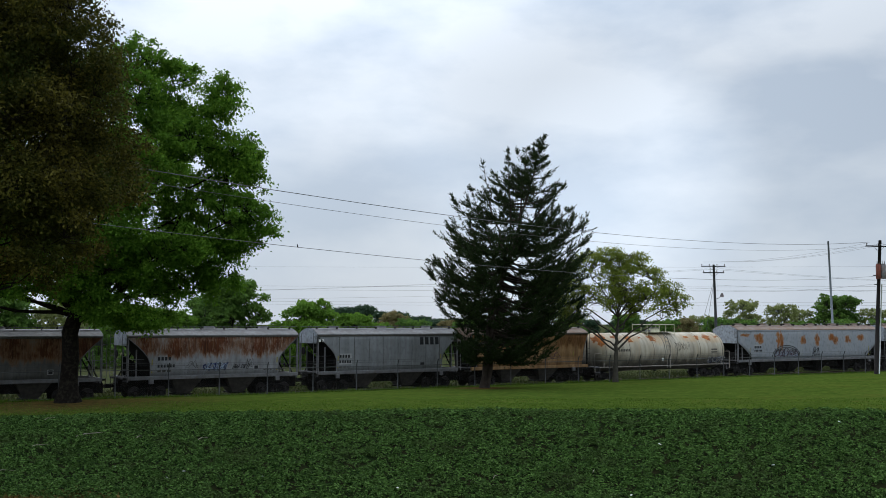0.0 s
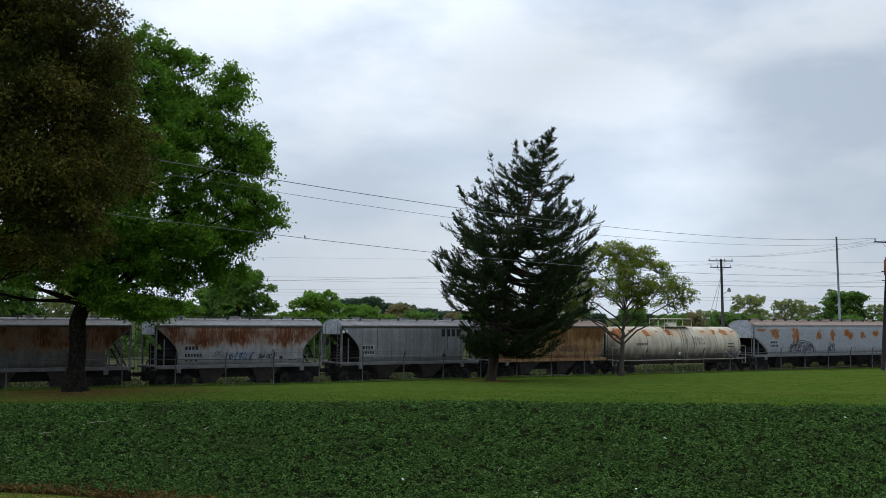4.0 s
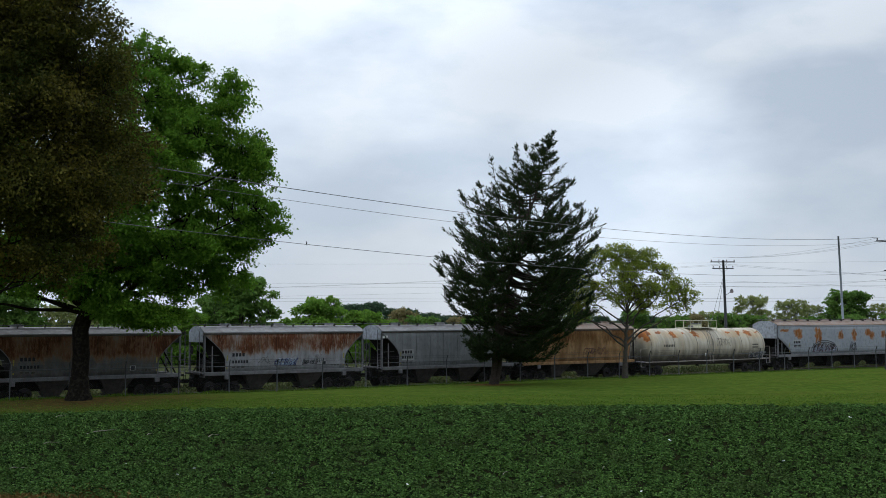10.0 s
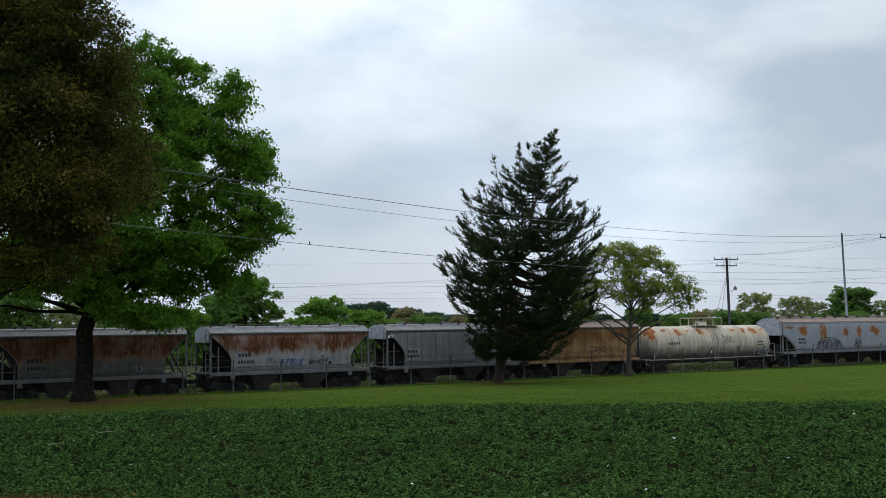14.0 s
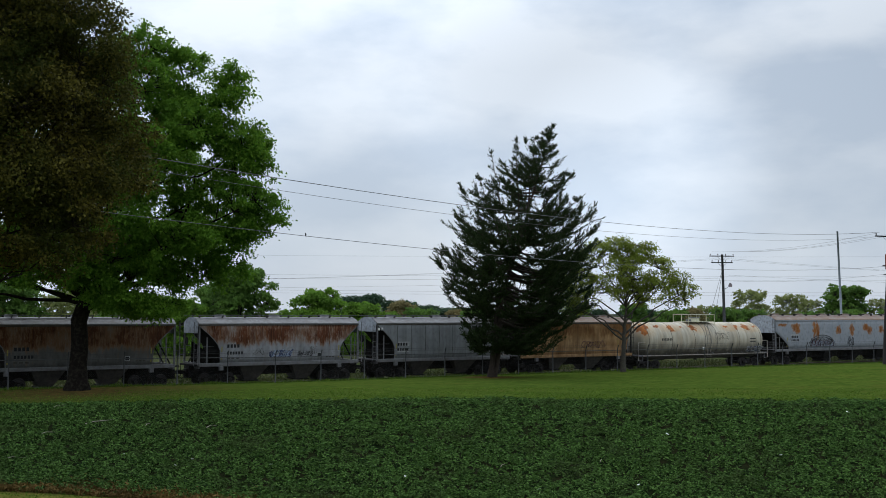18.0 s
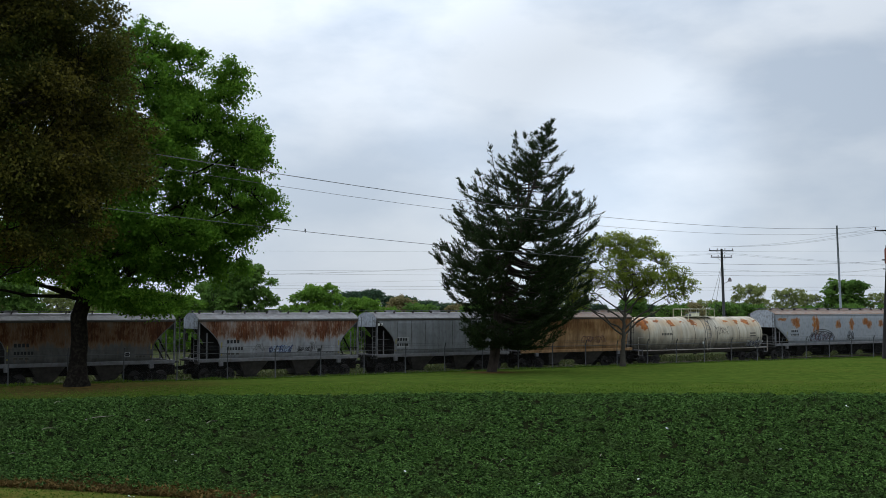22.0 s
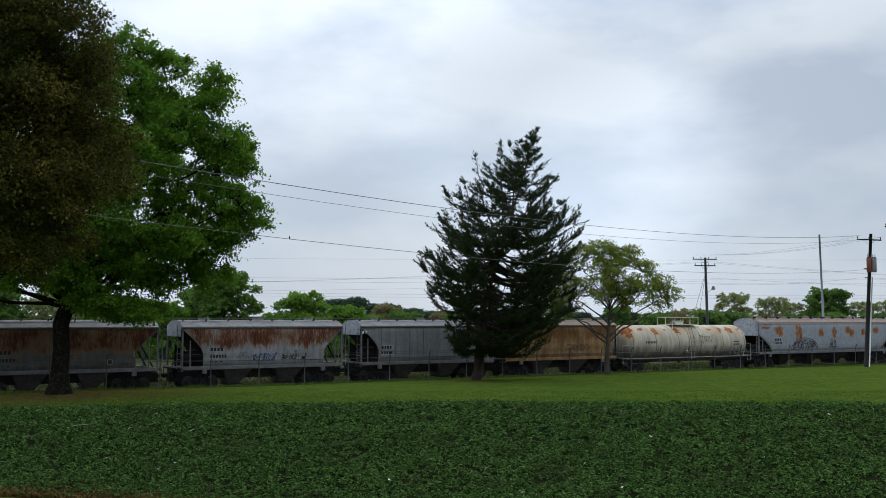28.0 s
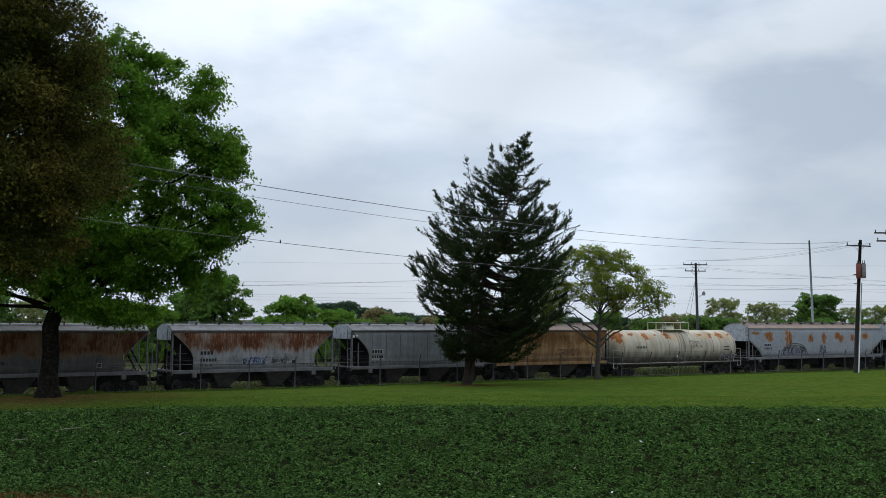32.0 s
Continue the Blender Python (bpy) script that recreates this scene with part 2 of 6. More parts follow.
YELLOW_PAINT = surface("faded_yellow_marker", (0.30, 0.25, 0.05), (0.22, 0.19, 0.05), 6, 0.7, 0, 0)
RAIL_PALE = surface("pale_yellow_rail_paint", (0.55, 0.53, 0.38), (0.45, 0.43, 0.30), 6, 0.7, 0, 0)
RAIL_WORN = surface("worn_pale_rail_paint", (0.34, 0.32, 0.28), (0.22, 0.19, 0.16), 5, 0.7, 0, 0, (0.13, 0.08, 0.05))
# grey and rust are darkened: tree shade on these cars put into the paint
BROWN_CAR = hopper_paint("shaded_grey_paint_under_brown_rust", (0.098, 0.096, 0.090), (0.135, 0.134, 0.128), (0.070, 0.022, 0.010), 1.8, 0.95, (0.062, 0.058, 0.052), 0.0)
STREAK_CAR = hopper_paint("pale_grey_paint_with_running_rust", (0.25, 0.255, 0.275), (0.32, 0.325, 0.34), (0.108, 0.030, 0.012), 1.98, 0.95, (0.16, 0.15, 0.145), 4.3)
GREY_CAR = hopper_paint("plain_grey_paint", (0.21, 0.22, 0.23), (0.26, 0.27, 0.28), (0.16, 0.11, 0.08), 3.6, 0.25, (0.14, 0.14, 0.14), 2.1)
TAN_CAR = hopper_paint("tan_paint_stained_brown", (0.28, 0.155, 0.065), (0.44, 0.27, 0.135), (0.13, 0.050, 0.018), 2.2, 0.85, (0.10, 0.054, 0.030), 8.8)
SPOT_CAR = hopper_paint("blue_grey_paint_with_rust_spots", (0.235, 0.255, 0.285), (0.285, 0.30, 0.325), (0.25, 0.070, 0.008), 2.2, 0.95, (0.30, 0.30, 0.31), 1.3,
                        blotch=((-9.58, 3.55, 0.6, 0.12), (-7.68, 3.3, 0.55, 0.34), (-7.43, 2.95, 0.35, 0.22), (-4.93, 3.05, 0.2, 0.75), (-4.48, 3.0, 0.22, 0.85), (-4.68, 3.5, 0.45, 0.14), (-1.28, 3.05, 0.4, 0.36), (0.77, 3.05, 0.36, 0.48), (0.92, 2.7, 0.2, 0.25), (3.02, 3.25, 0.5, 0.30), (3.62, 2.95, 0.35, 0.40), (5.52, 3.05, 0.34, 0.36), (7.62, 3.2, 0.5, 0.3)))


def tank_paint():
    """Cream shell: darker below, orange rust near the top, rings of stain."""
    m, nodes, links, p = shader("cream_tank_paint", 0.6, 0, 0.15)
    z = along(m, "Z")
    colour = mixed(m, (0.40, 0.35, 0.265), (0.50, 0.455, 0.365), grain(m, 0.7, 5))
    colour = mixed(m, colour, (0.40, 0.30, 0.19), maths(m, "MULTIPLY", grain(m, 1.0, 5, (3.2, 0.4, 0.3), low=0.5, high=0.75), 0.7))
    # uneven grey-brown that grows towards the bottom of the shell
    belly_dark = maths(m, "ADD", ramp(m, z, 2.2, 1.0), maths(m, "MULTIPLY", grain(m, 1.3, 5, (1.6, 1, 0.5), low=0.3, high=0.7), 0.5))
    colour = mixed(m, colour, (0.095, 0.084, 0.068), ramp(m, belly_dark, 0.3, 1.1))
    colour = mixed(m, colour, (0.14, 0.125, 0.10), maths(m, "MULTIPLY", grain(m, 1.0, 7, (2.6, 0.5, 0.35), low=0.42, high=0.72, shift=(3, 1, 6)), 0.55))
    tint = blotches(m, ((-7.08, 3.3, 0.97, 0.8), (-4.08, 3.35, 1.4, 0.3), (-0.43, 3.2, 0.97, 0.45), (3.43, 3.3, 1.29, 0.3), (6.01, 3.25, 1.29, 0.35)))
    colour = mixed(m, colour, (0.42, 0.25, 0.10), maths(m, "MULTIPLY", tint, 0.4))
    spots = blotches(m, ((-7.35, 3.2, 0.22, 0.4), (-7.0, 3.45, 0.3, 0.2), (-5.75, 3.45, 0.34, 0.10), (-4.15, 3.42, 0.30, 0.16), (-4.0, 3.2, 0.28, 0.08), (-2.75, 3.4, 0.22, 0.10), (-1.45, 3.45, 0.42, 0.14), (-1.3, 3.22, 0.34, 0.12), (2.85, 3.42, 0.26, 0.10), (4.2, 3.42, 0.26, 0.12), (4.35, 3.2, 0.2, 0.07), (5.4, 3.4, 0.40, 0.18), (5.5, 3.15, 0.26, 0.08), (6.7, 3.4, 0.26, 0.08)))
    colour = mixed(m, colour, mixed(m, (0.36, 0.110, 0.012), (0.17, 0.046, 0.008), grain(m, 3, 5)), maths(m, "MULTIPLY", ramp(m, spots, 0.04, 0.5), 0.95))
    links.new(colour, p.inputs["Base Color"])
    relief(m, p, grain(m, 8, 4), 0.12)
    return m


CREAM_TANK = tank_paint()
BARK = surface("grey_brown_bark", (0.016, 0.013, 0.011), (0.009, 0.008, 0.007), 2.5, 1.0, 0, 1.0, (0.045, 0.041, 0.030), 14, spec=0.03)
DARK_BARK = surface("dark_bark", (0.04, 0.032, 0.027), (0.025, 0.02, 0.018), 3, 0.95, 0, 0.8, None, 16)
CEDAR_BARK = surface("cedar_bark", (0.055, 0.042, 0.033), (0.030, 0.023, 0.018), 3, 0.95, 0, 0.9, None, 16)
OAK_LEAF = leaf("spring_green_leaves", (0.055, 0.138, 0.014), (0.160, 0.300, 0.030), (0.068, 0.150, 0.016), through=0.5)
PLUM_LEAF = leaf("bronze_brown_leaves", (0.012, 0.012, 0.004), (0.138, 0.121, 0.022), (0.038, 0.056, 0.011), through=0.3)
CEDAR_LEAF = leaf("dark_cedar_sprays", (0.011, 0.022, 0.008), (0.049, 0.073, 0.023), (0.023, 0.038, 0.015), through=0.25)
YOUNG_LEAF = leaf("yellow_green_leaves", (0.15, 0.20, 0.028), (0.27, 0.32, 0.05), (0.14, 0.18, 0.03), through=0.5)
FAR_GREEN = leaf("far_green_leaves", (0.095, 0.185, 0.035), (0.135, 0.235, 0.045), (0.075, 0.145, 0.035), through=0.45)
FAR_LIME = leaf("far_lime_leaves", (0.10, 0.21, 0.026), (0.18, 0.31, 0.042), (0.085, 0.17, 0.026), through=0.42)
FAR_OLIVE = leaf("far_olive_leaves", (0.20, 0.24, 0.08), (0.31, 0.34, 0.13), (0.15, 0.18, 0.06), through=0.45)
FAR_PINE = leaf("far_pine_needles", (0.045, 0.085, 0.045), (0.06, 0.105, 0.055), (0.038, 0.070, 0.042), through=0.25)
FAR_TAN = leaf("far_tan_leaves", (0.21, 0.18, 0.075), (0.26, 0.22, 0.10), (0.17, 0.145, 0.07), through=0.4)
IVY_LEAF = leaf("ground_cover_leaves", (0.009, 0.028, 0.007), (0.120, 0.222, 0.052), (0.042, 0.054, 0.020), 0.75, 0.1, 0.55, 0.50, 0.85)
IVY_DRY = leaf("dry_ground_cover_stems", (0.10, 0.064, 0.020), (0.19, 0.125, 0.042), (0.065, 0.045, 0.017), 0.8, 0.1)
BLADE = leaf("grass_blades", (0.050, 0.100, 0.011), (0.110, 0.170, 0.022), (0.060, 0.110, 0.013), 0.8, 0.35)
WEED = leaf("rough_weeds", (0.032, 0.052, 0.012), (0.105, 0.105, 0.042), (0.028, 0.042, 0.012), 0.8, 0.25)
POLE_WOOD = surface("creosoted_pole_wood", (0.016, 0.013, 0.012), (0.010, 0.008, 0.007), 2, 0.9, 0, 0.5)
GREY_WOOD = surface("weathered_pole_wood", (0.070, 0.071, 0.072), (0.046, 0.047, 0.048), 2, 0.9, 0, 0.5)
POLE_STEEL = surface("grey_pole_steel", (0.28, 0.31, 0.34), (0.22, 0.25, 0.28), 1, 0.6, 0.0, 0.05)
WIRE = surface("wire_aluminium", (0.13, 0.13, 0.14), (0.10, 0.10, 0.11), 2, 0.6, 0.3, 0)
CAN_GREY = surface("transformer_paint", (0.24, 0.24, 0.25), (0.17, 0.17, 0.18), 3, 0.6, 0, 0.1, (0.25, 0.09, 0.05))
CAN_RED = surface("rusted_transformer_can", (0.24, 0.07, 0.045), (0.17, 0.06, 0.045), 5, 0.7, 0, 0.1)
PORCELAIN = surface("brown_porcelain", (0.06, 0.035, 0.025), (0.05, 0.03, 0.02), 5, 0.25, 0, 0)
FEATHER = surface("black_feathers", (0.012, 0.012, 0.013), (0.02, 0.02, 0.022), 20, 0.7, 0, 0)
BALLAST = surface("grey_ballast", (0.16, 0.15, 0.14), (0.10, 0.095, 0.09), 6, 0.95, 0, 1.0, (0.07, 0.06, 0.05), 18)
TIE_WOOD = surface("old_tie_wood", (0.06, 0.05, 0.042), (0.04, 0.034, 0.03), 4, 0.95, 0, 0.5)
PAPER = surface("crumpled_white_litter", (0.72, 0.72, 0.71), (0.56, 0.56, 0.55), 9, 0.7, 0, 0.2)
STICK_WOOD = surface("bleached_stick", (0.30, 0.27, 0.22), (0.22, 0.19, 0.15), 6, 0.9, 0, 0.3)


def ground_material():
    """Mown grass with yellow and thin patches, bare soil at the foot of the bank and under the trees, gravelly dirt by the rails."""
    m, nodes, links, p = shader("mown_grass_and_soil", 1.0, 0, 0.0)
    x, y = along(m, "X"), along(m, "Y")
    grass = mixed(m, (0.045, 0.070, 0.011), (0.068, 0.090, 0.016), grain(m, 0.35, 5, (0.5, 1.6, 1)))
    grass = mixed(m, grass, (0.115, 0.095, 0.022), maths(m, "MULTIPLY", grain(m, 0.22, 4, (0.4, 1.5, 1), low=0.5, high=0.75, shift=(5, 2, 0)), 0.6))
    speck = grain(m, 11, 4, low=0.25, high=0.75)
    grass = mixed(m, grass, (0.030, 0.050, 0.009), maths(m, "MULTIPLY", speck, 0.5))
    grass = mixed(m, grass, (0.085, 0.125, 0.020), maths(m, "MULTIPLY", grain(m, 1.0, 6, (1.5, 1.6, 1), low=0.42, high=0.66, shift=(2, 9, 0)), 0.6))
    grass = mixed(m, grass, (0.028, 0.060, 0.009), maths(m, "MULTIPLY", grain(m, 1.0, 7, (3.5, 3.5, 1), low=0.42, high=0.66, shift=(8, 3, 0)), 0.85))
    parched = maths(m, "MULTIPLY", ramp(m, y, 39.7, 38.4), grain(m, 1.4, 6, low=0.3, high=0.6, shift=(1, 6, 2)))
    grass = mixed(m, grass, (0.150, 0.105, 0.030), maths(m, "MULTIPLY", parched, 0.45))
    soil = mixed(m, (0.105, 0.062, 0.024), (0.045, 0.036, 0.014), grain(m, 2.2, 5))
    wobble = maths(m, "MULTIPLY", grain(m, 0.6, 5, low=0, high=1), 1.0)

    def ring(cx, cy, inner, outer):
        dx, dy = maths(m, "SUBTRACT", x, cx), maths(m, "SUBTRACT", y, cy)
        far = maths(m, "SQRT", maths(m, "ADD", maths(m, "MULTIPLY", dx, dx), maths(m, "MULTIPLY", dy, dy)), 0)
        return ramp(m, maths(m, "ADD", far, maths(m, "MULTIPLY", wobble, 2.0)), outer + 1.0, inner + 1.0)

    bare = maths(m, "MULTIPLY", ring(-21.2, 59.0, 1.5, 10.5), 0.85)
    bare = maths(m, "MAXIMUM", bare, ring(2.95, 73.7, 0.9, 3.0))
    strip = maths(m, "MULTIPLY", ramp(m, maths(m, "ADD", y, maths(m, "MULTIPLY", wobble, 0.8)), 38.9, 39.8), ramp(m, y, 41.6, 40.7))
    bare = maths(m, "MAXIMUM", bare, maths(m, "MULTIPLY", strip, ramp(m, x, -9.0, -12.5)))
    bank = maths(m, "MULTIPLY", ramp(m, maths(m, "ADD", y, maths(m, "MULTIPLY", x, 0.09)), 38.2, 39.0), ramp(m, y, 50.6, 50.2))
    # near-black soil: the shade in hollows between bank plants, put into the ground colour
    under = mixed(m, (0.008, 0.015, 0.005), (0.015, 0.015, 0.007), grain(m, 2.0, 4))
    side = maths(m, "ADD", maths(m, "MULTIPLY", x, -math.sin(radians(32.4))), maths(m, "MULTIPLY", y, math.cos(radians(32.4))))
    dirt = maths(m, "MULTIPLY", ramp(m, side, 63.9, 64.6), ramp(m, side, 78.0, 75.0))
    rank = mixed(m, (0.056, 0.056, 0.028), (0.034, 0.046, 0.018), grain(m, 0.3, 5, (1, 1, 1), shift=(7, 1, 0)))
    grass = mixed(m, grass, rank, ramp(m, side, 72.5, 75.0))
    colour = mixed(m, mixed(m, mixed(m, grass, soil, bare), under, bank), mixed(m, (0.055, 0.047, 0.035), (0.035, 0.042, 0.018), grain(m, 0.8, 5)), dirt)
    links.new(colour, p.inputs["Base Color"])
    relief(m, p, speck, 0.8, 0.05)
    return m


GROUND = ground_material()


# ---- mesh helpers ----
def part(name, data, material, parent=None, label=""):
    """Links a bmesh or a mesh as one object, under a thing where one is given."""
    if isinstance(data, bmesh.types.BMesh):
        mesh = bpy.data.meshes.new(name)
        data.normal_update()
        data.to_mesh(mesh)
        data.free()
        data = mesh
    if material and not data.materials:
        data.materials.append(material)
    ob = new(name, data)
    ob.parent = parent
    return tagged(ob, label)


def sheet(name, verts, faces):
    """A mesh from arrays: verts (n, 3) and faces (n, 3 or 4)."""
    mesh = bpy.data.meshes.new(name)
    verts, faces = np.asarray(verts, np.float32), np.asarray(faces, np.int32)
    k = faces.shape[1]
    mesh.vertices.add(len(verts))
    mesh.vertices.foreach_set("co", verts.ravel())
    mesh.loops.add(faces.size)
    mesh.loops.foreach_set("vertex_index", faces.ravel())
    mesh.polygons.add(len(faces))
    mesh.polygons.foreach_set("loop_start", np.arange(len(faces), dtype=np.int32) * k)
    mesh.update(calc_edges=True)
    return mesh


def smooth(mesh):
    mesh.polygons.foreach_set("use_smooth", np.ones(len(mesh.polygons), bool))
    return mesh


def bm_new():
    return bmesh.new()


def box(bm, x0, x1, y0, y1, z0, z1, bevel=0.0):
    v = [bm.verts.new((x, y, z)) for x in (x0, x1) for y in (y0, y1) for z in (z0, z1)]
    made = [bm.faces.new([v[i] for i in q]) for q in ((0, 1, 3, 2), (4, 6, 7, 5), (0, 4, 5, 1), (2, 3, 7, 6), (0, 2, 6, 4), (1, 5, 7, 3))]
    if bevel:
        bmesh.ops.bevel(bm, geom=list({e for f in made for e in f.edges}), offset=bevel, segments=1, affect="EDGES", profile=0.5)
    return bm


def prism(bm, outline, y0, y1):
    """A closed outline of (x, z) between two values of y."""
    a, b = [bm.verts.new((x, y0, z)) for x, z in outline], [bm.verts.new((x, y1, z)) for x, z in outline]
    n = len(outline)
    bm.faces.new(a)
    bm.faces.new(b[::-1])
    for i in range(n):
        bm.faces.new((a[i], b[i], b[(i + 1) % n], a[(i + 1) % n]))
    bmesh.ops.recalc_face_normals(bm, faces=bm.faces[:])
    return bm


def rod(bm, path, r, seg=6, ends=True):
    """A round bar along points; r is one radius or one for each point."""
    path = [Vector(p) for p in path]
    rings = []
    for i, p in enumerate(path):
        way = (path[min(i + 1, len(path) - 1)] - path[max(i - 1, 0)]).normalized()
        side = way.cross(Vector((0, 0, 1)) if abs(way.z) < 0.9 else Vector((1, 0, 0))).normalized()
        up = side.cross(way)
        ri = r[i] if isinstance(r, (list, tuple)) else r
        rings.append([bm.verts.new(p + ri * (math.cos(a) * side + math.sin(a) * up)) for a in (2 * math.pi * k / seg for k in range(seg))])
    for a, b in zip(rings, rings[1:]):
        for k in range(seg):
            bm.faces.new((a[k], a[(k + 1) % seg], b[(k + 1) % seg], b[k])).smooth = True
    if ends:
        bm.faces.new(rings[0])
        bm.faces.new(rings[-1][::-1])
    return bm


def tubes(branches, seg=6):
    """Many tapered tubes as arrays: branches is a list of (points, radii)."""
    vs, fs, base = [], [], 0
    turn = np.linspace(0, 2 * np.pi, seg, endpoint=False)
    for pts, radii in branches:
        pts, radii = np.asarray(pts, float), np.asarray(radii, float)
        way = np.gradient(pts, axis=0)
        way /= np.linalg.norm(way, axis=1, keepdims=True) + 1e-9
        ref = np.where(np.abs(way[:, 2:3]) < 0.9, [[0.0, 0, 1]], [[1.0, 0, 0]])
        side = np.cross(way, ref)
        side /= np.linalg.norm(side, axis=1, keepdims=True) + 1e-9
        up = np.cross(side, way)
        ring = pts[:, None] + radii[:, None, None] * (np.cos(turn)[None, :, None] * side[:, None] + np.sin(turn)[None, :, None] * up[:, None])
        n = len(pts)
        vs.append(ring.reshape(-1, 3))
        i, k = np.meshgrid(np.arange(n - 1), np.arange(seg), indexing="ij")
        a, b = base + i * seg + k, base + i * seg + (k + 1) % seg
        fs.append(np.stack([a, b, b + seg, a + seg], -1).reshape(-1, 4))
        base += n * seg
    return smooth(sheet("limbs", np.concatenate(vs), np.concatenate(fs)))


def leaves(rng, places, size, long=1.6, lean=None, fold=0.25, level=0.0, face=(0.0, 0.0, 1.0)):
    """One small folded leaf at each place. lean: the way in which each points, else any way; level: how far the blades all face one way."""
    n = len(places)
    way = rng.normal(size=(n, 3)) * (1, 1, 0.7) if lean is None else lean + rng.normal(size=(n, 3)) * 0.35
    way /= np.linalg.norm(way, axis=1, keepdims=True) + 1e-9
    side = np.cross(way, rng.normal(size=(n, 3)) * (1 - level) + np.asarray(face) * 2.0 * level)
    side /= np.linalg.norm(side, axis=1, keepdims=True) + 1e-9
    up = np.cross(side, way)
    s = (size * rng.uniform(0.6, 1.35, n))[:, None]
    tip, half = way * s * long * 0.5, side * s * 0.5
    v = np.stack([places - tip, places + half + up * s * fold - tip * 0.1, places + tip, places - half + up * s * fold - tip * 0.1], 1).reshape(-1, 3)
    b = np.arange(n)[:, None] * 4
    return v, np.concatenate([b + [[0, 1, 2]], b + [[0, 2, 3]]])


# ---- the plan ----
TURN = radians(32.4)
ALONG, ACROSS = np.array([math.cos(TURN), math.sin(TURN)]), np.array([-math.sin(TURN), math.cos(TURN)])
TRACK, RAIL, FENCE, DROP = 69.32, 0.2, 64.0, 0.28
CREST = 50.3


def plan(s, d):
    """Ground plan from the distance along the track and the distance from the camera across it."""
    return ALONG * s + ACROSS * d


def ease(u):
    u = np.clip(u, 0, 1)
    return u * u * (3 - 2 * u)


def bank_foot(x):
    return np.interp(x, [-60, -17, -7, 8, 30], [39.7, 39.4, 37.8, 36.9, 35.5])


def height(x, y):
    """The lie of the land."""
    x, y = np.asarray(x, float), np.asarray(y, float)
    s, d = x * ALONG[0] + y * ALONG[1], x * ACROSS[0] + y * ACROSS[1]
    crest = np.interp(x, [-40, -21, -14.3, -10.3, 2, 8.5, 19.2, 60], [0.28, 0.38, 0.58, 0.60, 0.76, 0.71, 0.70, 0.6])
    edge = np.interp(s, [-27.6, 14.2, 27.1, 40.0, 57.2, 77.6, 91.5, 144], [0.44, 0.40, 0.26, 0.24, 0.20, 0.14, 0.06, 0.0])
    y_fence = (FENCE + math.sin(TURN) * x) / math.cos(TURN)
    v = np.clip((y - CREST) / np.maximum(y_fence - CREST, 2.0), 0, 1)
    lawn = crest + (edge - crest) * v**1.6
    past = -DROP + (edge + DROP) * (1 - ease((d - FENCE - 0.3) / 1.6))
    foot = bank_foot(x)
    low = np.interp(x, [-60, -17, -12.5, -7.3, 8, 30], [-1.65, -1.76, -1.86, -2.1, -2.45, -2.8])
    w = np.clip((CREST - y) / (CREST - foot), 0, 1)
    bank = crest + (low - crest) * (0.5 * w**1.25 + 0.5 * ease(w) ** 0.8)
    near = low + (EYE - 1.6 - low) * ease((foot - 8 - y) / 29)
    z = np.where(d > FENCE, past, np.where(y > CREST, lawn, np.where(y > foot, bank, near)))
    return z + 0.03 * np.sin(x * 0.9 + y * 0.5) * np.sin(y * 0.7 - x * 0.3) * (d < FENCE - 1)


def ground():
    xs = np.unique(np.concatenate([np.linspace(-70, 90, 230), np.geomspace(91, 2500, 24), -np.geomspace(71, 2500, 24)]))
    ys = np.unique(np.concatenate([np.linspace(-12, 35, 44), np.linspace(35.4, 54, 70), np.linspace(54.5, 145, 170), np.geomspace(147, 3500, 30), -np.geomspace(13, 2000, 16)]))
    gx, gy = np.meshgrid(xs, ys, indexing="ij")
    v = np.stack([gx, gy, height(gx, gy)], -1).reshape(-1, 3)
    i, k = np.meshgrid(np.arange(len(xs) - 1), np.arange(len(ys) - 1), indexing="ij")
    a = i * len(ys) + k
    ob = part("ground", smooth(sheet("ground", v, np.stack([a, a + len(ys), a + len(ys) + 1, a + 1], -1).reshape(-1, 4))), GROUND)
    tagged(ob, "mown green lawn with yellowed patches and bare soil", "ground", kind="structure")


ground()


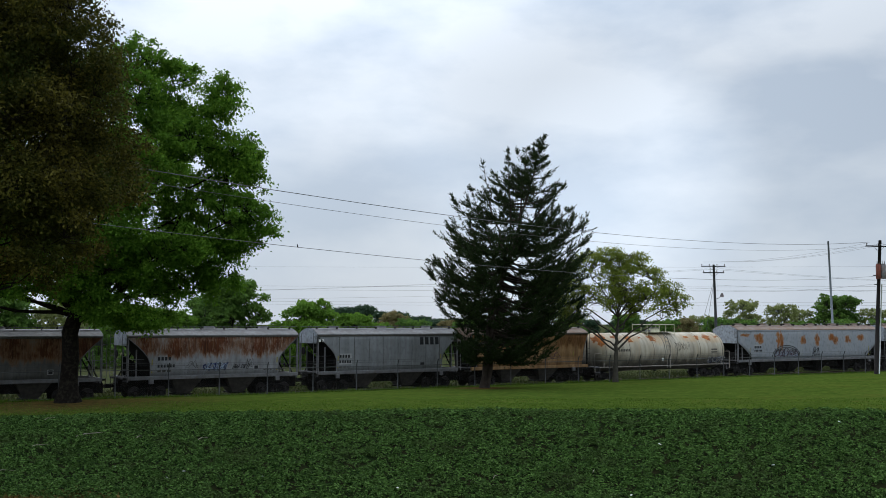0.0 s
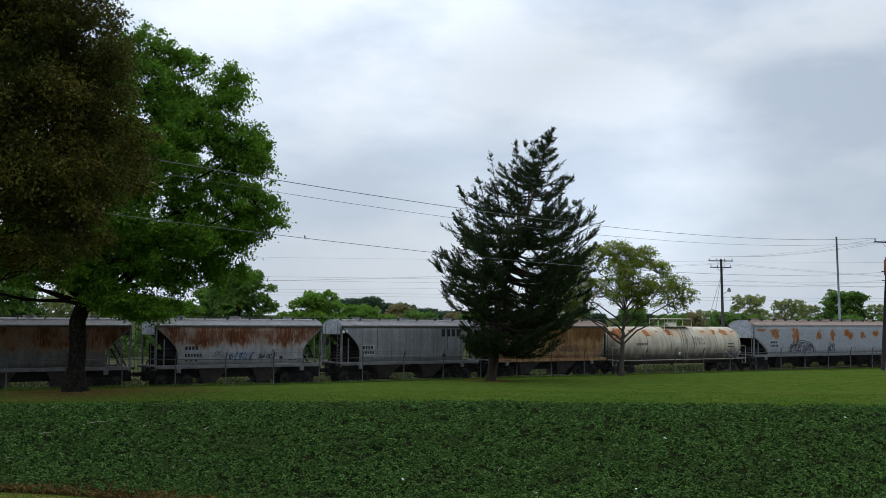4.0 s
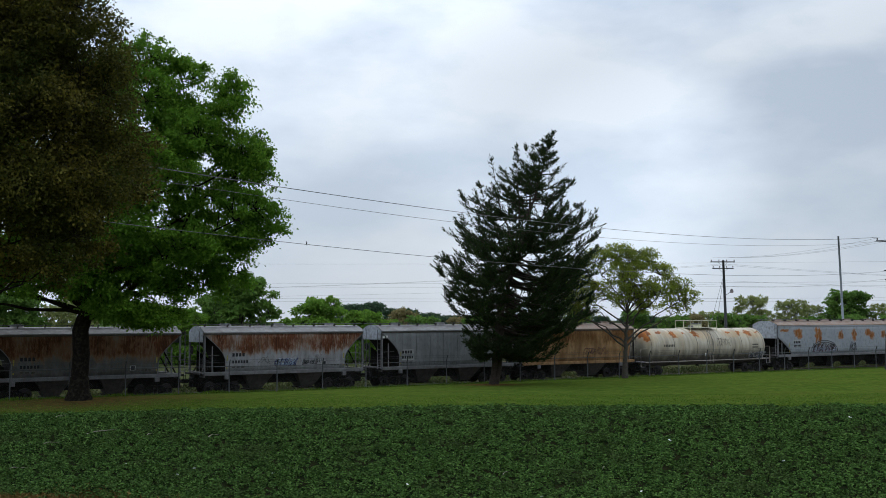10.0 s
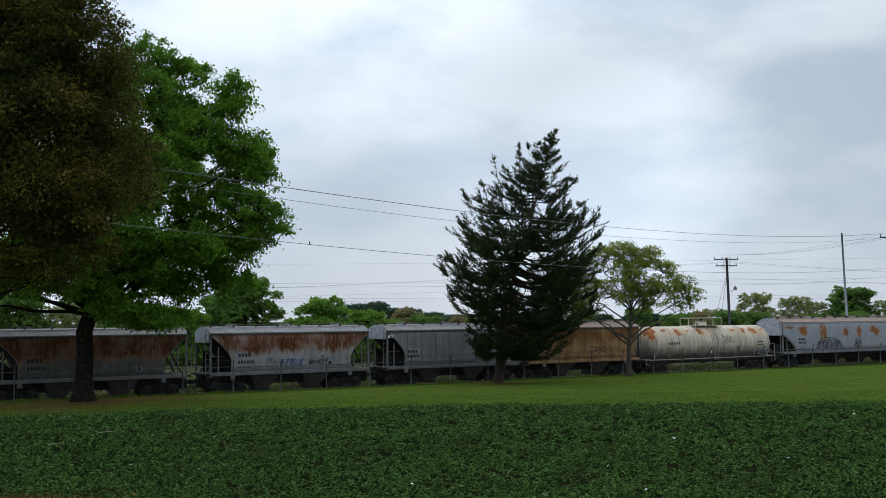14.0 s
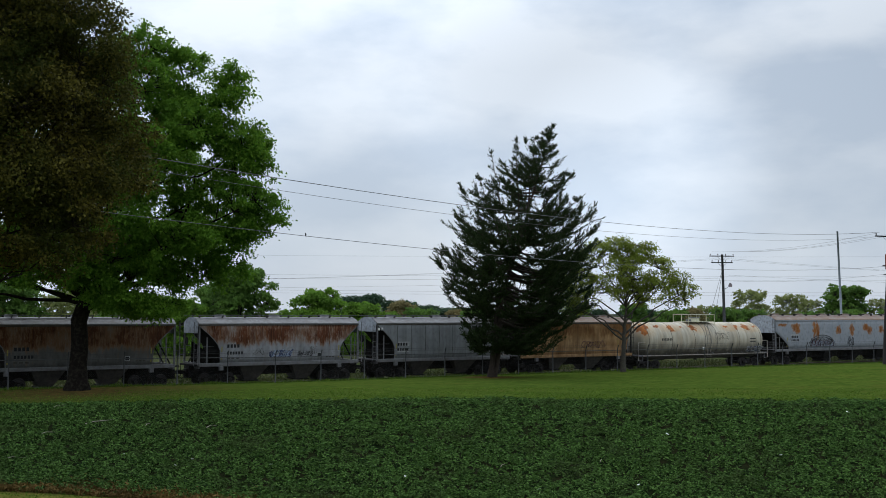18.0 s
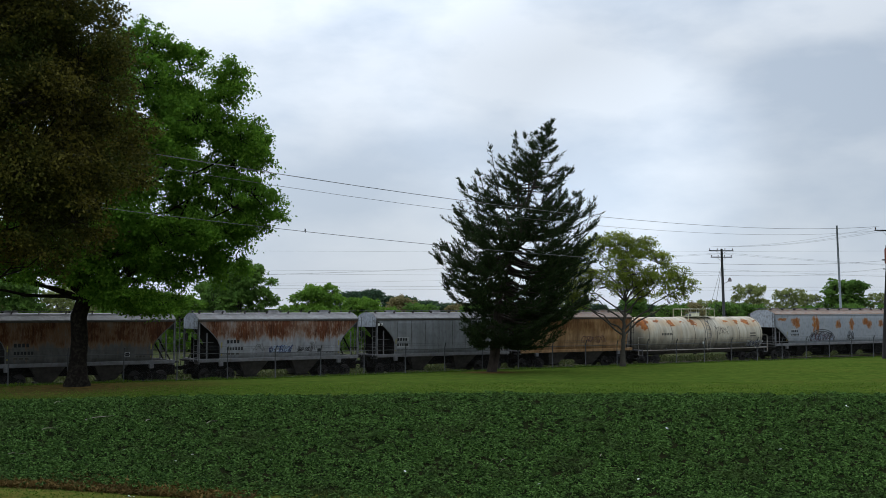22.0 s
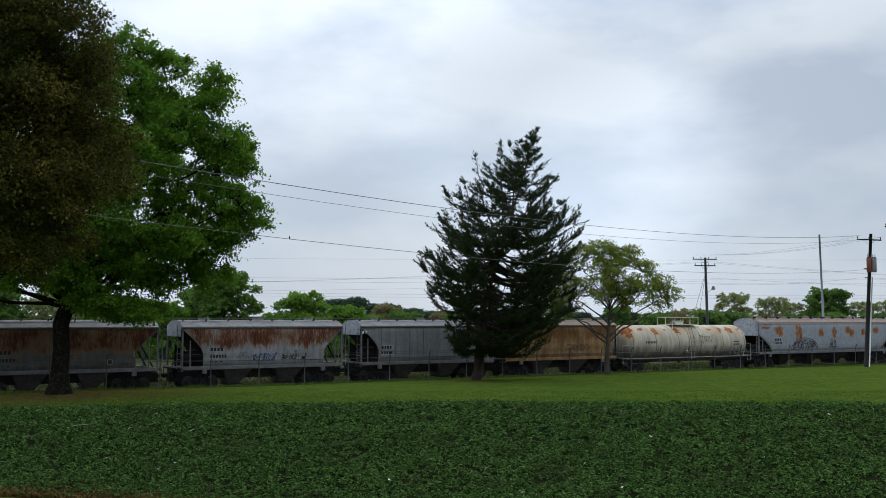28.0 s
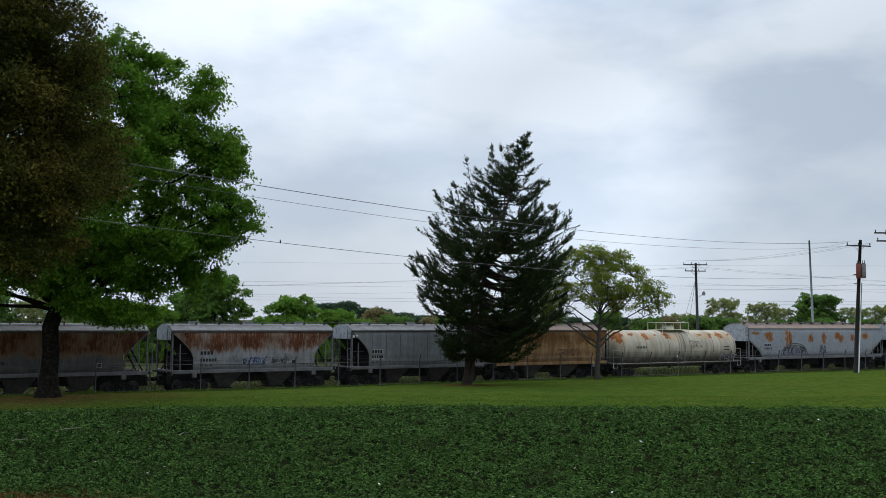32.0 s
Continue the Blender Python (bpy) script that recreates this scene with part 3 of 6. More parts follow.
def ground_cover():
    """Low creeping plants over the whole face of the bank."""
    rng = np.random.default_rng(3)
    n = 30000
    x, w = rng.uniform(-27, 29, n), rng.uniform(0, 1, n)
    y = CREST + 0.1 - w * (CREST + 0.25 - bank_foot(x))
    swell = np.array([noise.noise(Vector((a * 0.45, b * 0.85, 0))) for a, b in zip(x, y)])
    bare = ((y - bank_foot(x)) < 0.5 + 0.5 * np.sin(x * 1.7) ** 2) & (x < -5) & (rng.uniform(0, 1, n) < 0.6)
    # the plants stand up in short wavy rows along the slope, with dark hollows between
    row = np.array([noise.noise(Vector((a * 3.0 + 0.6 * q, b * 6.5 + 1.2 * a + 1.5 * q, 4.0))) for a, b, q in zip(x, y, swell)])
    keep = (row + rng.normal(0, 0.10, n) > -0.16 - 0.2 * swell) & ~bare
    x, y, swell, row = x[keep], y[keep], swell[keep], row[keep]
    n = len(x)
    # each plant is a low mound of leaves that face outwards from it
    wide, tall = rng.uniform(0.06, 0.15, n), np.clip(rng.uniform(0.10, 0.15, n) + 0.08 * swell + 0.42 * row, 0.03, 0.36)
    count = (20 * (wide / 0.11) ** 1.2).astype(int)
    tall = tall * np.clip((CREST - y) / 1.2, 0.45, 1)
    idx = np.repeat(np.arange(n), count)
    turn, r = rng.uniform(0, 2 * np.pi, len(idx)), rng.uniform(0, 1, len(idx)) ** 0.6
    long_ = rng.uniform(1.2, 2.0, n)[idx]
    px, py = x[idx] + wide[idx] * r * np.cos(turn) * long_, y[idx] + wide[idx] * r * np.sin(turn)
    pz = height(px, py) + tall[idx] * (1 - 0.85 * r**2) + rng.uniform(-0.02, 0.02, len(idx))
    out = np.stack([np.cos(turn) * r * 1.1 / long_, np.sin(turn) * r * 1.5, 1.1 - r], -1)
    out /= np.linalg.norm(out, axis=1, keepdims=True)
    # long feathery shoots, which in one plant sweep much the same way
    lean = np.stack([np.cos(turn) * r * 0.8 + rng.normal(0.5, 0.9, n)[idx], np.sin(turn) * r * 0.6 - 0.2, 0.3 - 0.7 * r], -1)
    ob = part("ground_cover", sheet("ground_cover", *leaves(rng, np.stack([px, py, pz], -1), 0.050, 2.3, lean, 0.2, 0.5, out)), IVY_LEAF)
    tagged(ob, "dense dark green creeping ground cover on the bank", "ground cover", kind="stuff")
    # dry, brown growth along the foot
    m = 6500
    x = rng.uniform(-24, -7, m)
    y = bank_foot(x) + np.abs(rng.normal(0, 0.45, m)) - 0.2
    y = np.where(rng.uniform(0, 1, m) < 0.25 * (np.sin(x * 0.8) > 0.1), y + rng.uniform(0, 1.2, m), y)
    p = np.stack([x, y, height(x, y) + rng.uniform(0, 0.14, m)], -1)
    lean = np.stack([rng.normal(size=m) * 0.7, rng.normal(size=m) * 0.5 - 0.3, rng.uniform(0.1, 1, m)], -1)
    tagged(part("dry_growth", sheet("dry_growth", *leaves(rng, p, 0.075, 3.0, lean, 0.05)), IVY_DRY), "dry brown stems at the foot of the bank", "dry plants", kind="stuff")


def grass():
    """Short blades on the lawn above the bank and on the strip below it."""
    rng = np.random.default_rng(4)
    n = 75000
    x, y = rng.uniform(-32, 50, n), CREST - 0.1 + rng.uniform(0, 1, n) ** 2 * 9.5
    d = x * ACROSS[0] + y * ACROSS[1]
    keep = d < FENCE + 0.9
    x, y = x[keep], y[keep]
    x2 = rng.uniform(-26, -2, 11000)
    y2 = bank_foot(x2) - 0.1 - rng.uniform(0, 1, 11000) * 6
    x, y = np.concatenate([x, x2]), np.concatenate([y, y2])
    patch = np.array([noise.noise(Vector((a * 0.25, b * 0.6, 8))) for a, b in zip(x, y)])
    keep = (rng.uniform(0, 1, len(x)) < 0.75 + 0.6 * patch) & (np.hypot(x + 21.2, y - 59.0) > rng.uniform(1, 7.5, len(x))) & (np.hypot(x - 2.95, y - 73.7) > rng.uniform(0.8, 2.8, len(x)))
    x, y = x[keep], y[keep]
    p = np.stack([x, y, height(x, y) + 0.02], -1)
    lean = np.stack([rng.normal(size=len(p)) * 1.5, rng.normal(size=len(p)) * 1.5, np.ones(len(p))], -1)
    tagged(part("lawn_grass", sheet("lawn_grass", *leaves(rng, p, 0.035, 2.2, lean, 0.0)), BLADE), "short mown green grass blades on the lawn", "grass", kind="stuff")
    # taller, unmown growth along the fence
    m = 16000
    s = rng.uniform(2, 112, m)
    d = FENCE + rng.normal(0.25, 0.35, m)
    x, y = (ALONG[None] * s[:, None] + ACROSS[None] * d[:, None]).T
    tall = 0.05 + 0.14 * np.clip(np.array([noise.noise(Vector((a * 0.5, 0, 2))) for a in s]) + 0.1, 0, 1)
    p = np.stack([x, y, height(x, y) + tall * rng.uniform(0.2, 1, m)], -1)
    lean = np.stack([rng.normal(size=m) * 0.4, rng.normal(size=m) * 0.4, np.ones(m)], -1)
    # rough growth on the far side of the line
    k = 26000
    far_s, far_d = rng.uniform(0, 118, k), 71.8 + 8 * rng.uniform(0, 1, k) ** 1.6
    fx, fy = (ALONG[None] * far_s[:, None] + ACROSS[None] * far_d[:, None]).T
    high = 0.12 + 0.75 * np.clip(np.array([noise.noise(Vector((a * 0.35, b * 0.6, 5))) for a, b in zip(far_s, far_d)]) + 0.25, 0, 1)
    q = np.stack([fx, fy, height(fx, fy) + high * rng.uniform(0.1, 1, k)], -1)
    way = np.stack([rng.normal(size=k) * 0.5, rng.normal(size=k) * 0.5, np.ones(k)], -1)
    tagged(part("lineside_weeds", sheet("lineside_weeds", *leaves(rng, q, 0.075, 3.4, way, 0.05)), WEED), "rough weeds and dry grass beyond the railway", "weeds", kind="stuff")
    tagged(part("fence_weeds", sheet("fence_weeds", *leaves(rng, p, 0.05, 4.0, lean, 0.0)), BLADE), "uncut grass and weeds along the fence", "weeds", kind="stuff")


# ---- railway line ----
def railway():
    s0, s1 = -27.0, 178.0
    bed = bm_new()
    prism(bed, [(-2.3, -0.3), (2.3, -0.3), (1.75, 0.03), (-1.75, 0.03)], s0, s1)
    bed.transform(Matrix(((0, 1, 0, 0), (1, 0, 0, 0), (0, 0, 1, 0), (0, 0, 0, 1))))
    bmesh.ops.recalc_face_normals(bed, faces=bed.faces[:])
    place = pose(*plan(0, TRACK), -DROP, 0, 0, 32.4)
    track = tagged(part("railway_track", bed, BALLAST), "railway track on grey ballast with rusty rails", "railway track", kind="structure")
    track.matrix_basis = place
    for y in (-0.7525, 0.7525):
        rail = bm_new()
        prism(rail, [(-0.07, 0.045), (0.07, 0.045), (0.07, 0.06), (0.012, 0.08), (0.012, 0.16), (0.036, 0.17), (0.036, 0.2), (-0.036, 0.2), (-0.036, 0.17), (-0.012, 0.16), (-0.012, 0.08), (-0.07, 0.06)], s0, s1)
        rail.transform(Matrix(((0, 1, 0, 0), (1, 0, 0, y), (0, 0, 1, 0), (0, 0, 0, 1))))
        bmesh.ops.recalc_face_normals(rail, faces=rail.faces[:])
        part("rail", rail, RAIL_STEEL, track)
    tie = bm_new()
    box(tie, -0.11, 0.11, -1.3, 1.3, -0.1, 0.043, 0.012)
    first = part("tie", tie, TIE_WOOD, track)
    first.location.x = 3.5
    for k in range(1, 215):
        o = first.copy()
        scene.collection.objects.link(o)
        o.location.x = 3.5 + 0.52 * k


railway()


def fence():
    """Chain-link fence with slanted arms for wire on its posts."""
    thing = tagged(new("chain_link_fence"), "grey galvanised chain-link fence with slanted post arms", "fence", kind="structure")
    count, gap, s0 = 33, 3.273, 27.09 - 8 * 3.273
    spots = []
    for k in range(count):
        s = s0 + gap * k
        x, y = plan(s, FENCE)
        spots.append((s, x, y, float(height(x, y))))
    post = bm_new()
    rod(post, [(0, 0, -0.3), (0, 0, 1.72), (-0.16 * ACROSS[0], -0.16 * ACROSS[1], 2.12)], 0.034, 7)
    mesh = part("fence_post", post, FENCE_STEEL, thing)
    for k, (s, x, y, z) in enumerate(spots):
        o = mesh if k == 0 else mesh.copy()
        if k:
            scene.collection.objects.link(o)
        o.location = (x, y, z)
    for rise, r, name, off in ((1.68, 0.022, "top_rail", 0), (0.08, 0.008, "bottom_wire", 0), (1.95, 0.006, "strand", -0.09), (2.1, 0.006, "strand", -0.155)):
        part(name, rod(bm_new(), [(x + ACROSS[0] * off, y + ACROSS[1] * off, z + rise) for s, x, y, z in spots], r, 5), FENCE_STEEL, thing)
    # the woven wire: two sets of slanting strands
    step, tall, verts, faces = 0.11, 1.58, [], []
    n = int((count - 1) * gap / step)
    for k in range(n):
        for sign in (1, -1):
            a = s0 + k * step
            b = a + sign * tall * 0.9
            b = min(max(b, s0), s0 + (count - 1) * gap)
            pa, pb = plan(a, FENCE), plan(b, FENCE)
            za, zb = float(height(*pa)) + 0.08, float(height(*pb)) + 0.08 + tall
            i = len(verts)
            for q in ((-0.0013, 0), (0.0013, 0), (0, 0.0022)):
                verts += [(pa[0] + ALONG[0] * q[0], pa[1] + ALONG[1] * q[0] - q[1], za), (pb[0] + ALONG[0] * q[0], pb[1] + ALONG[1] * q[0] - q[1], zb)]
            faces += [(i, i + 1, i + 3, i + 2), (i + 2, i + 3, i + 5, i + 4), (i + 4, i + 5, i + 1, i)]
    tagged(part("woven_wire", sheet("woven_wire", verts, faces), FENCE_STEEL, thing), kind="stuff")


fence()


# ---- trees ----
def bend(rng, a, b, n=6, sag=0.0, wander=0.06):
    """A crooked line from a to b."""
    a, b = np.asarray(a, float), np.asarray(b, float)
    u = np.linspace(0, 1, n)[:, None]
    size = np.linalg.norm(b - a)
    off = rng.normal(size=(n, 3)) * size * wander * np.sin(u * np.pi)
    line = a + (b - a) * u + off
    line[:, 2] += sag * size * np.sin(u[:, 0] * np.pi)
    return line


def cedar():
    """Red cedar: a leaning trunk with several leaders, boughs that sweep up to pointed tips, and dense dark sprays."""
    rng = np.random.default_rng(12)
    x0, y0 = 2.95, 74.0
    z0 = float(height(x0, y0))
    tall = 17.7
    zs = np.linspace(-0.2, tall - 0.3, 18)
    lean_x = np.interp(zs, [0, 1.5, 5, 8, 11, 14, tall], [0, 0.02, 0.6, 1.45, 2.4, 3.25, 4.1])
    spine = np.stack([lean_x + rng.normal(size=18) * 0.04, rng.normal(size=18) * 0.08, zs], -1)
    trunk = [(spine, np.interp(zs, [-0.2, 0.2, 0.8, 6, tall], [0.40, 0.28, 0.22, 0.16, 0.015]))]
    for k, (dx, h) in enumerate(((-0.2, 5.5), (0.17, 6.0))):
        trunk.append((bend(rng, (dx, -0.12, -0.1), (dx + 0.6 + 0.3 * k, 0.4 * (k - 0.5), h), 6, 0, 0.02), np.linspace(0.2, 0.08, 6)))
    limbs, places, ways = [], [], []

    def spray(line, count, wide, start=0.3, thick=0.42):
        """A feathery pad of scale leaves along a bough, broad in its middle and pointed at its end."""
        u = start + (1 - start) * rng.beta(1.5, 1.35, count)
        i = np.clip((u * (len(line) - 1)).astype(int), 0, len(line) - 2)
        fr = (u * (len(line) - 1) - i)[:, None]
        base = line[i] * (1 - fr) + line[i + 1] * fr
        way = line[i + 1] - line[i]
        way /= np.linalg.norm(way, axis=1, keepdims=True) + 1e-9
        spread = wide * np.sin(np.pi * np.clip((u - start) / (1 - start), 0, 1) ** 0.75)[:, None] + 0.035
        off = rng.normal(size=(count, 3)) * spread * (1, 1, thick)
        places.append(base + off)
        ways.append(way + off / (wide + 0.05) * 0.55 + np.array([0, 0, 0.22]))

    # how far the foliage reaches from the foot to both sides, by height
    hs = [1.4, 2.1, 3.25, 4.5, 5.7, 7.1, 7.8, 9.0, 9.9, 10.9, 12.0, 13.0, 14.0, 14.8, 15.8, 16.6, 17.7]
    left = [-1.2, -2.0, -2.9, -3.2, -3.5, -4.5, -4.2, -3.6, -3.6, -3.0, -2.4, -1.6, -0.6, -0.1, 1.2, 2.6, 4.0]
    right = [3.4, 5.2, 6.6, 7.4, 7.6, 7.8, 7.6, 7.8, 8.3, 8.6, 8.2, 7.2, 6.5, 5.9, 5.1, 4.6, 4.25]

    def bough(h, turn, reach_of, droop):
        at = np.array([np.interp(h, zs, spine[:, j]) for j in range(2)] + [h])
        rise = np.interp(h, [1, 4, 8, 12, 16], [-0.15, 0.0, 0.16, 0.45, 0.9])
        c, s_ = math.cos(turn), math.sin(turn)
        tip = h
        for _ in range(3):
            cx = float(np.interp(tip, zs, spine[:, 0]))
            half = (np.interp(tip, hs, right) - cx) if c > 0 else (cx - np.interp(tip, hs, left))
            deep = 0.5 * (np.interp(tip, hs, right) - np.interp(tip, hs, left)) * 0.92
            reach = max(reach_of / math.sqrt((c / max(half, 0.12)) ** 2 + (s_ / max(deep, 0.12)) ** 2), 0.15)
            tip = min(h + rise * reach * 0.55, tall)
        uu = np.linspace(0, 1, 9)
        line = at + np.array([c, s_, 0]) * (uu * reach)[:, None]
        line[:, 2] += rise * 0.45 * uu * reach + reach * (-droop * np.sin(uu * np.pi * 0.9) + 0.17 * uu**3.5)
        line += rng.normal(size=(9, 3)) * 0.03 * uu[:, None] * reach
        limbs.append((line, np.linspace(0.02 + 0.011 * reach, 0.006, 9)))
        return line, reach

    for k in range(470):
        h = 2.1 + (tall - 2.6) * rng.uniform(0, 1) ** 1.35
        if (h > 12 and rng.uniform() < 0.55) or (h < 5.6 and rng.uniform() < 0.5):
            continue
        turn = rng.uniform(0, 2 * np.pi)
        # the side that leans away is thinner above the middle
        if h > 6.0 and rng.uniform() < (0.42 if math.cos(turn) > 0.1 else 0.15):
            continue
        if k % 12 == 0:
            # long low boughs on the side of the lean
            h, turn = rng.uniform(3.2, 9.0), rng.uniform(-0.75, 0.75)
        line, reach = bough(h, turn, rng.uniform(0.75 if k % 12 == 0 else 0.6, 1.04), rng.uniform(0.08, 0.2))
        spray(line, int(12 + 35 * reach), 0.085 + 0.044 * reach, 0.22)
        for _ in range(int(2 + reach * 2.6)):
            j = rng.integers(3, 8)
            ahead = line[j] - line[j - 1]
            ahead /= np.linalg.norm(ahead) + 1e-9
            side = ahead * rng.uniform(0.6, 1.0) + np.array([-ahead[1], ahead[0], 0]) * rng.choice([-1, 1]) * rng.uniform(0.3, 0.9) + np.array([0, 0, rng.uniform(-0.15, 0.4)])
            size = min(reach * rng.uniform(0.12, 0.28), 1.15)
            uu = np.linspace(0, 1, 5)
            twig = line[j] + side * uu[:, None] * size
            twig[:, 2] += 0.2 * size * uu**2
            limbs.append((twig, np.linspace(0.015, 0.004, 5)))
            spray(twig, int(13 + 38 * size), 0.055, 0.05, 0.5)
    # leaders besides the main one, each a small spire
    for top, h in (((-0.2, 0.3, 16.4), 8.5), ((1.75, -0.4, 17.1), 9.5), ((3.2, 0.5, 17.3), 11.5), ((-1.0, 0.6, 14.6), 7.5), ((5.6, 0.2, 14.6), 10.0), ((6.6, -0.5, 12.9), 8.5), ((4.4, 0.1, 18.1), 13.0)):
        at = np.array([np.interp(h, zs, spine[:, j]) for j in range(2)] + [h])
        line = bend(rng, at, top, 10, 0.0, 0.012)
        limbs.append((line, np.linspace(0.08, 0.008, 10)))
        spray(line, 90, 0.075, 0.4, 1.0)
        for _ in range(24):
            along_u = rng.uniform(0.35, 0.96)
            start = np.array([np.interp(along_u * 9, np.arange(10), line[:, q]) for q in range(3)])
            turn = rng.uniform(0, 2 * np.pi)
            size = rng.uniform(0.5, 1.1) * (1.9 * (1 - along_u) + 0.16)
            uu = np.linspace(0, 1, 5)
            twig = start + np.array([math.cos(turn), math.sin(turn), 0.45]) * uu[:, None] * size
            twig[:, 2] += 0.35 * size * uu**2
            limbs.append((twig, np.linspace(0.016, 0.004, 5)))
            spray(twig, int(16 + 40 * size), 0.06, 0.05, 0.7)
    tree = tagged(new("cedar_tree"), "tall dark green leaning cedar with upturned ragged branch tips", "tree")
    part("trunk", tubes(trunk, 10), CEDAR_BARK, tree)
    tagged(part("branching", tubes(limbs, 4), CEDAR_BARK, tree), kind="stuff")
    part("crown", sheet("crown", *leaves(rng, np.concatenate(places), 0.052, 3.9, np.concatenate(ways), 0.12)), CEDAR_LEAF, tree)
    tree.location = (x0, y0, z0)


def massed_tree(name, label, seed, foot, bole, girth, flare, masses, clumps, per_clump, clump_size, leaf_size, bark, green, droop=0.35, shell=0.55, spine_top=0.75, lean=(0, 0), twig_r=0.02, limb=0.34, loose=0.0, long=1.7, level=0.0):
    """A tree whose crown is gathered in boughs: each bough is a cloud of leaf clumps round the end of a limb, with open air between.
    masses: centre x, y, z and the half width and half height of each bough; loose: the share of clumps that fill in between them."""
    rng = np.random.default_rng(seed)
    tall = max(m[2] + m[4] for m in masses)
    top = np.array([lean[0], lean[1], tall * spine_top])
    trunk = [(np.array([[0, 0, -0.3], [0, 0, 0.1], [0.01, 0, 0.5], [0.02, 0.01, 1.3]]), np.array([girth * flare * 1.15, girth * flare, girth * 1.18, girth]))]
    spine = bend(rng, (0.02, 0.01, 1.3), top, 12, 0, 0.012)
    trunk.append((spine, np.interp(spine[:, 2], [0, bole, bole * 2.2, tall * spine_top], [girth, girth * 0.9, girth * 0.6, girth * 0.1])))
    twigs, spots, grow = [], [], []
    mass_of = np.array([m[3] ** 1.5 * m[4] ** 0.5 for m in masses])
    share = np.maximum((clumps * mass_of / mass_of.sum()).astype(int), 4)
    for (x, y, z, wide, high), n in zip(masses, share):
        centre = np.array([x, y, z], float)
        flat_r = math.hypot(x, y)
        start = float(np.clip(z - 0.6 * flat_r - 0.5 * high, bole * rng.uniform(1.0, 1.45), tall * spine_top * 0.95))
        at = np.array([np.interp(start, spine[:, 2], spine[:, k]) for k in range(2)] + [start])
        end = centre + np.array([x, y, 0]) / (flat_r + 0.5) * wide * 0.35
        line = bend(rng, at, end, 9, 0.06, 0.03)
        thick = girth * float(np.clip(limb * (1.15 - start / tall) + 0.02 * wide, 0.08, 0.42))
        trunk.append((line, np.linspace(thick, thick * 0.16, 9)))
        way = rng.normal(size=(n, 3))
        way /= np.linalg.norm(way, axis=1, keepdims=True)
        way[:, 2] = np.where((way[:, 2] < -0.25) & (rng.uniform(0, 1, n) < 0.5), -way[:, 2], way[:, 2])
        r = rng.uniform(shell**3, 1, n)[:, None] ** (1 / 3)
        c = centre + way * r * (wide, wide, high)
        stray = rng.uniform(0, 1, n) < loose
        other = np.array([masses[i][:3] for i in np.argsort([np.linalg.norm(centre - m[:3]) for m in masses])[1:6]])
        c[stray] = c[stray] + (other[rng.integers(0, len(other), int(stray.sum()))] - c[stray]) * rng.uniform(0.2, 0.65, (int(stray.sum()), 1))
        spots.append(c)
        # branchlets fan out from the outer half of the limb
        for p in c:
            j = int(np.argmin(np.linalg.norm(line[3:] - p, axis=1) + 0.5 * np.maximum(line[3:, 2] - p[2], 0))) + 3
            twigs.append((bend(rng, line[j], p, 5, 0.05, 0.06), np.linspace(twig_r * 1.6, twig_r * 0.4, 5)))
    c = np.concatenate(spots)
    size = clump_size * rng.uniform(0.6, 1.3, len(c))
    count = np.maximum((per_clump * (size / clump_size) ** 2).astype(int), 5)
    idx = np.repeat(np.arange(len(c)), count)
    off = rng.normal(size=(len(idx), 3))
    off /= np.linalg.norm(off, axis=1, keepdims=True) + 1e-9
    stretch = rng.uniform(0.6, 1.3, (len(c), 3)) * (1, 1, 0.6)
    off *= np.clip(np.abs(rng.normal(0.55, 0.30, len(idx))), 0, 1.12)[:, None] * size[idx][:, None] * stretch[idx]
    off[:, 2] -= droop * np.hypot(off[:, 0], off[:, 1])
    way = off / (size[idx][:, None] + 0.01) + rng.normal(size=(len(idx), 3)) * 0.5 + np.array([0, 0, -droop])
    v, f = leaves(rng, c[idx] + off, leaf_size, long, way, 0.25, level)
    tree = tagged(new(name), label, "tree")
    part("trunk", tubes(trunk, 10), bark, tree)
    tagged(part("branching", tubes(twigs, 4), bark, tree), kind="stuff")
    part("crown", sheet("crown", v, f), green, tree)
    x, y = foot
    tree.location = (x, y, float(height(x, y)))
    return tree


def round_masses(rng, rows):
    """Boughs in tiers: rows of height, ring radius, number, half width, half height."""
    made = []
    for z, ring, n, wide, high in rows:
        first = rng.uniform(0, 2 * np.pi)
        for k in range(n):
            a = first + 2 * np.pi * (k + rng.uniform(-0.25, 0.25)) / n
            r = ring * rng.uniform(0.85, 1.05)
            made.append((r * math.cos(a), r * math.sin(a), z + rng.uniform(-0.6, 0.6), wide * rng.uniform(0.85, 1.15), high * rng.uniform(0.85, 1.15)))
    return made


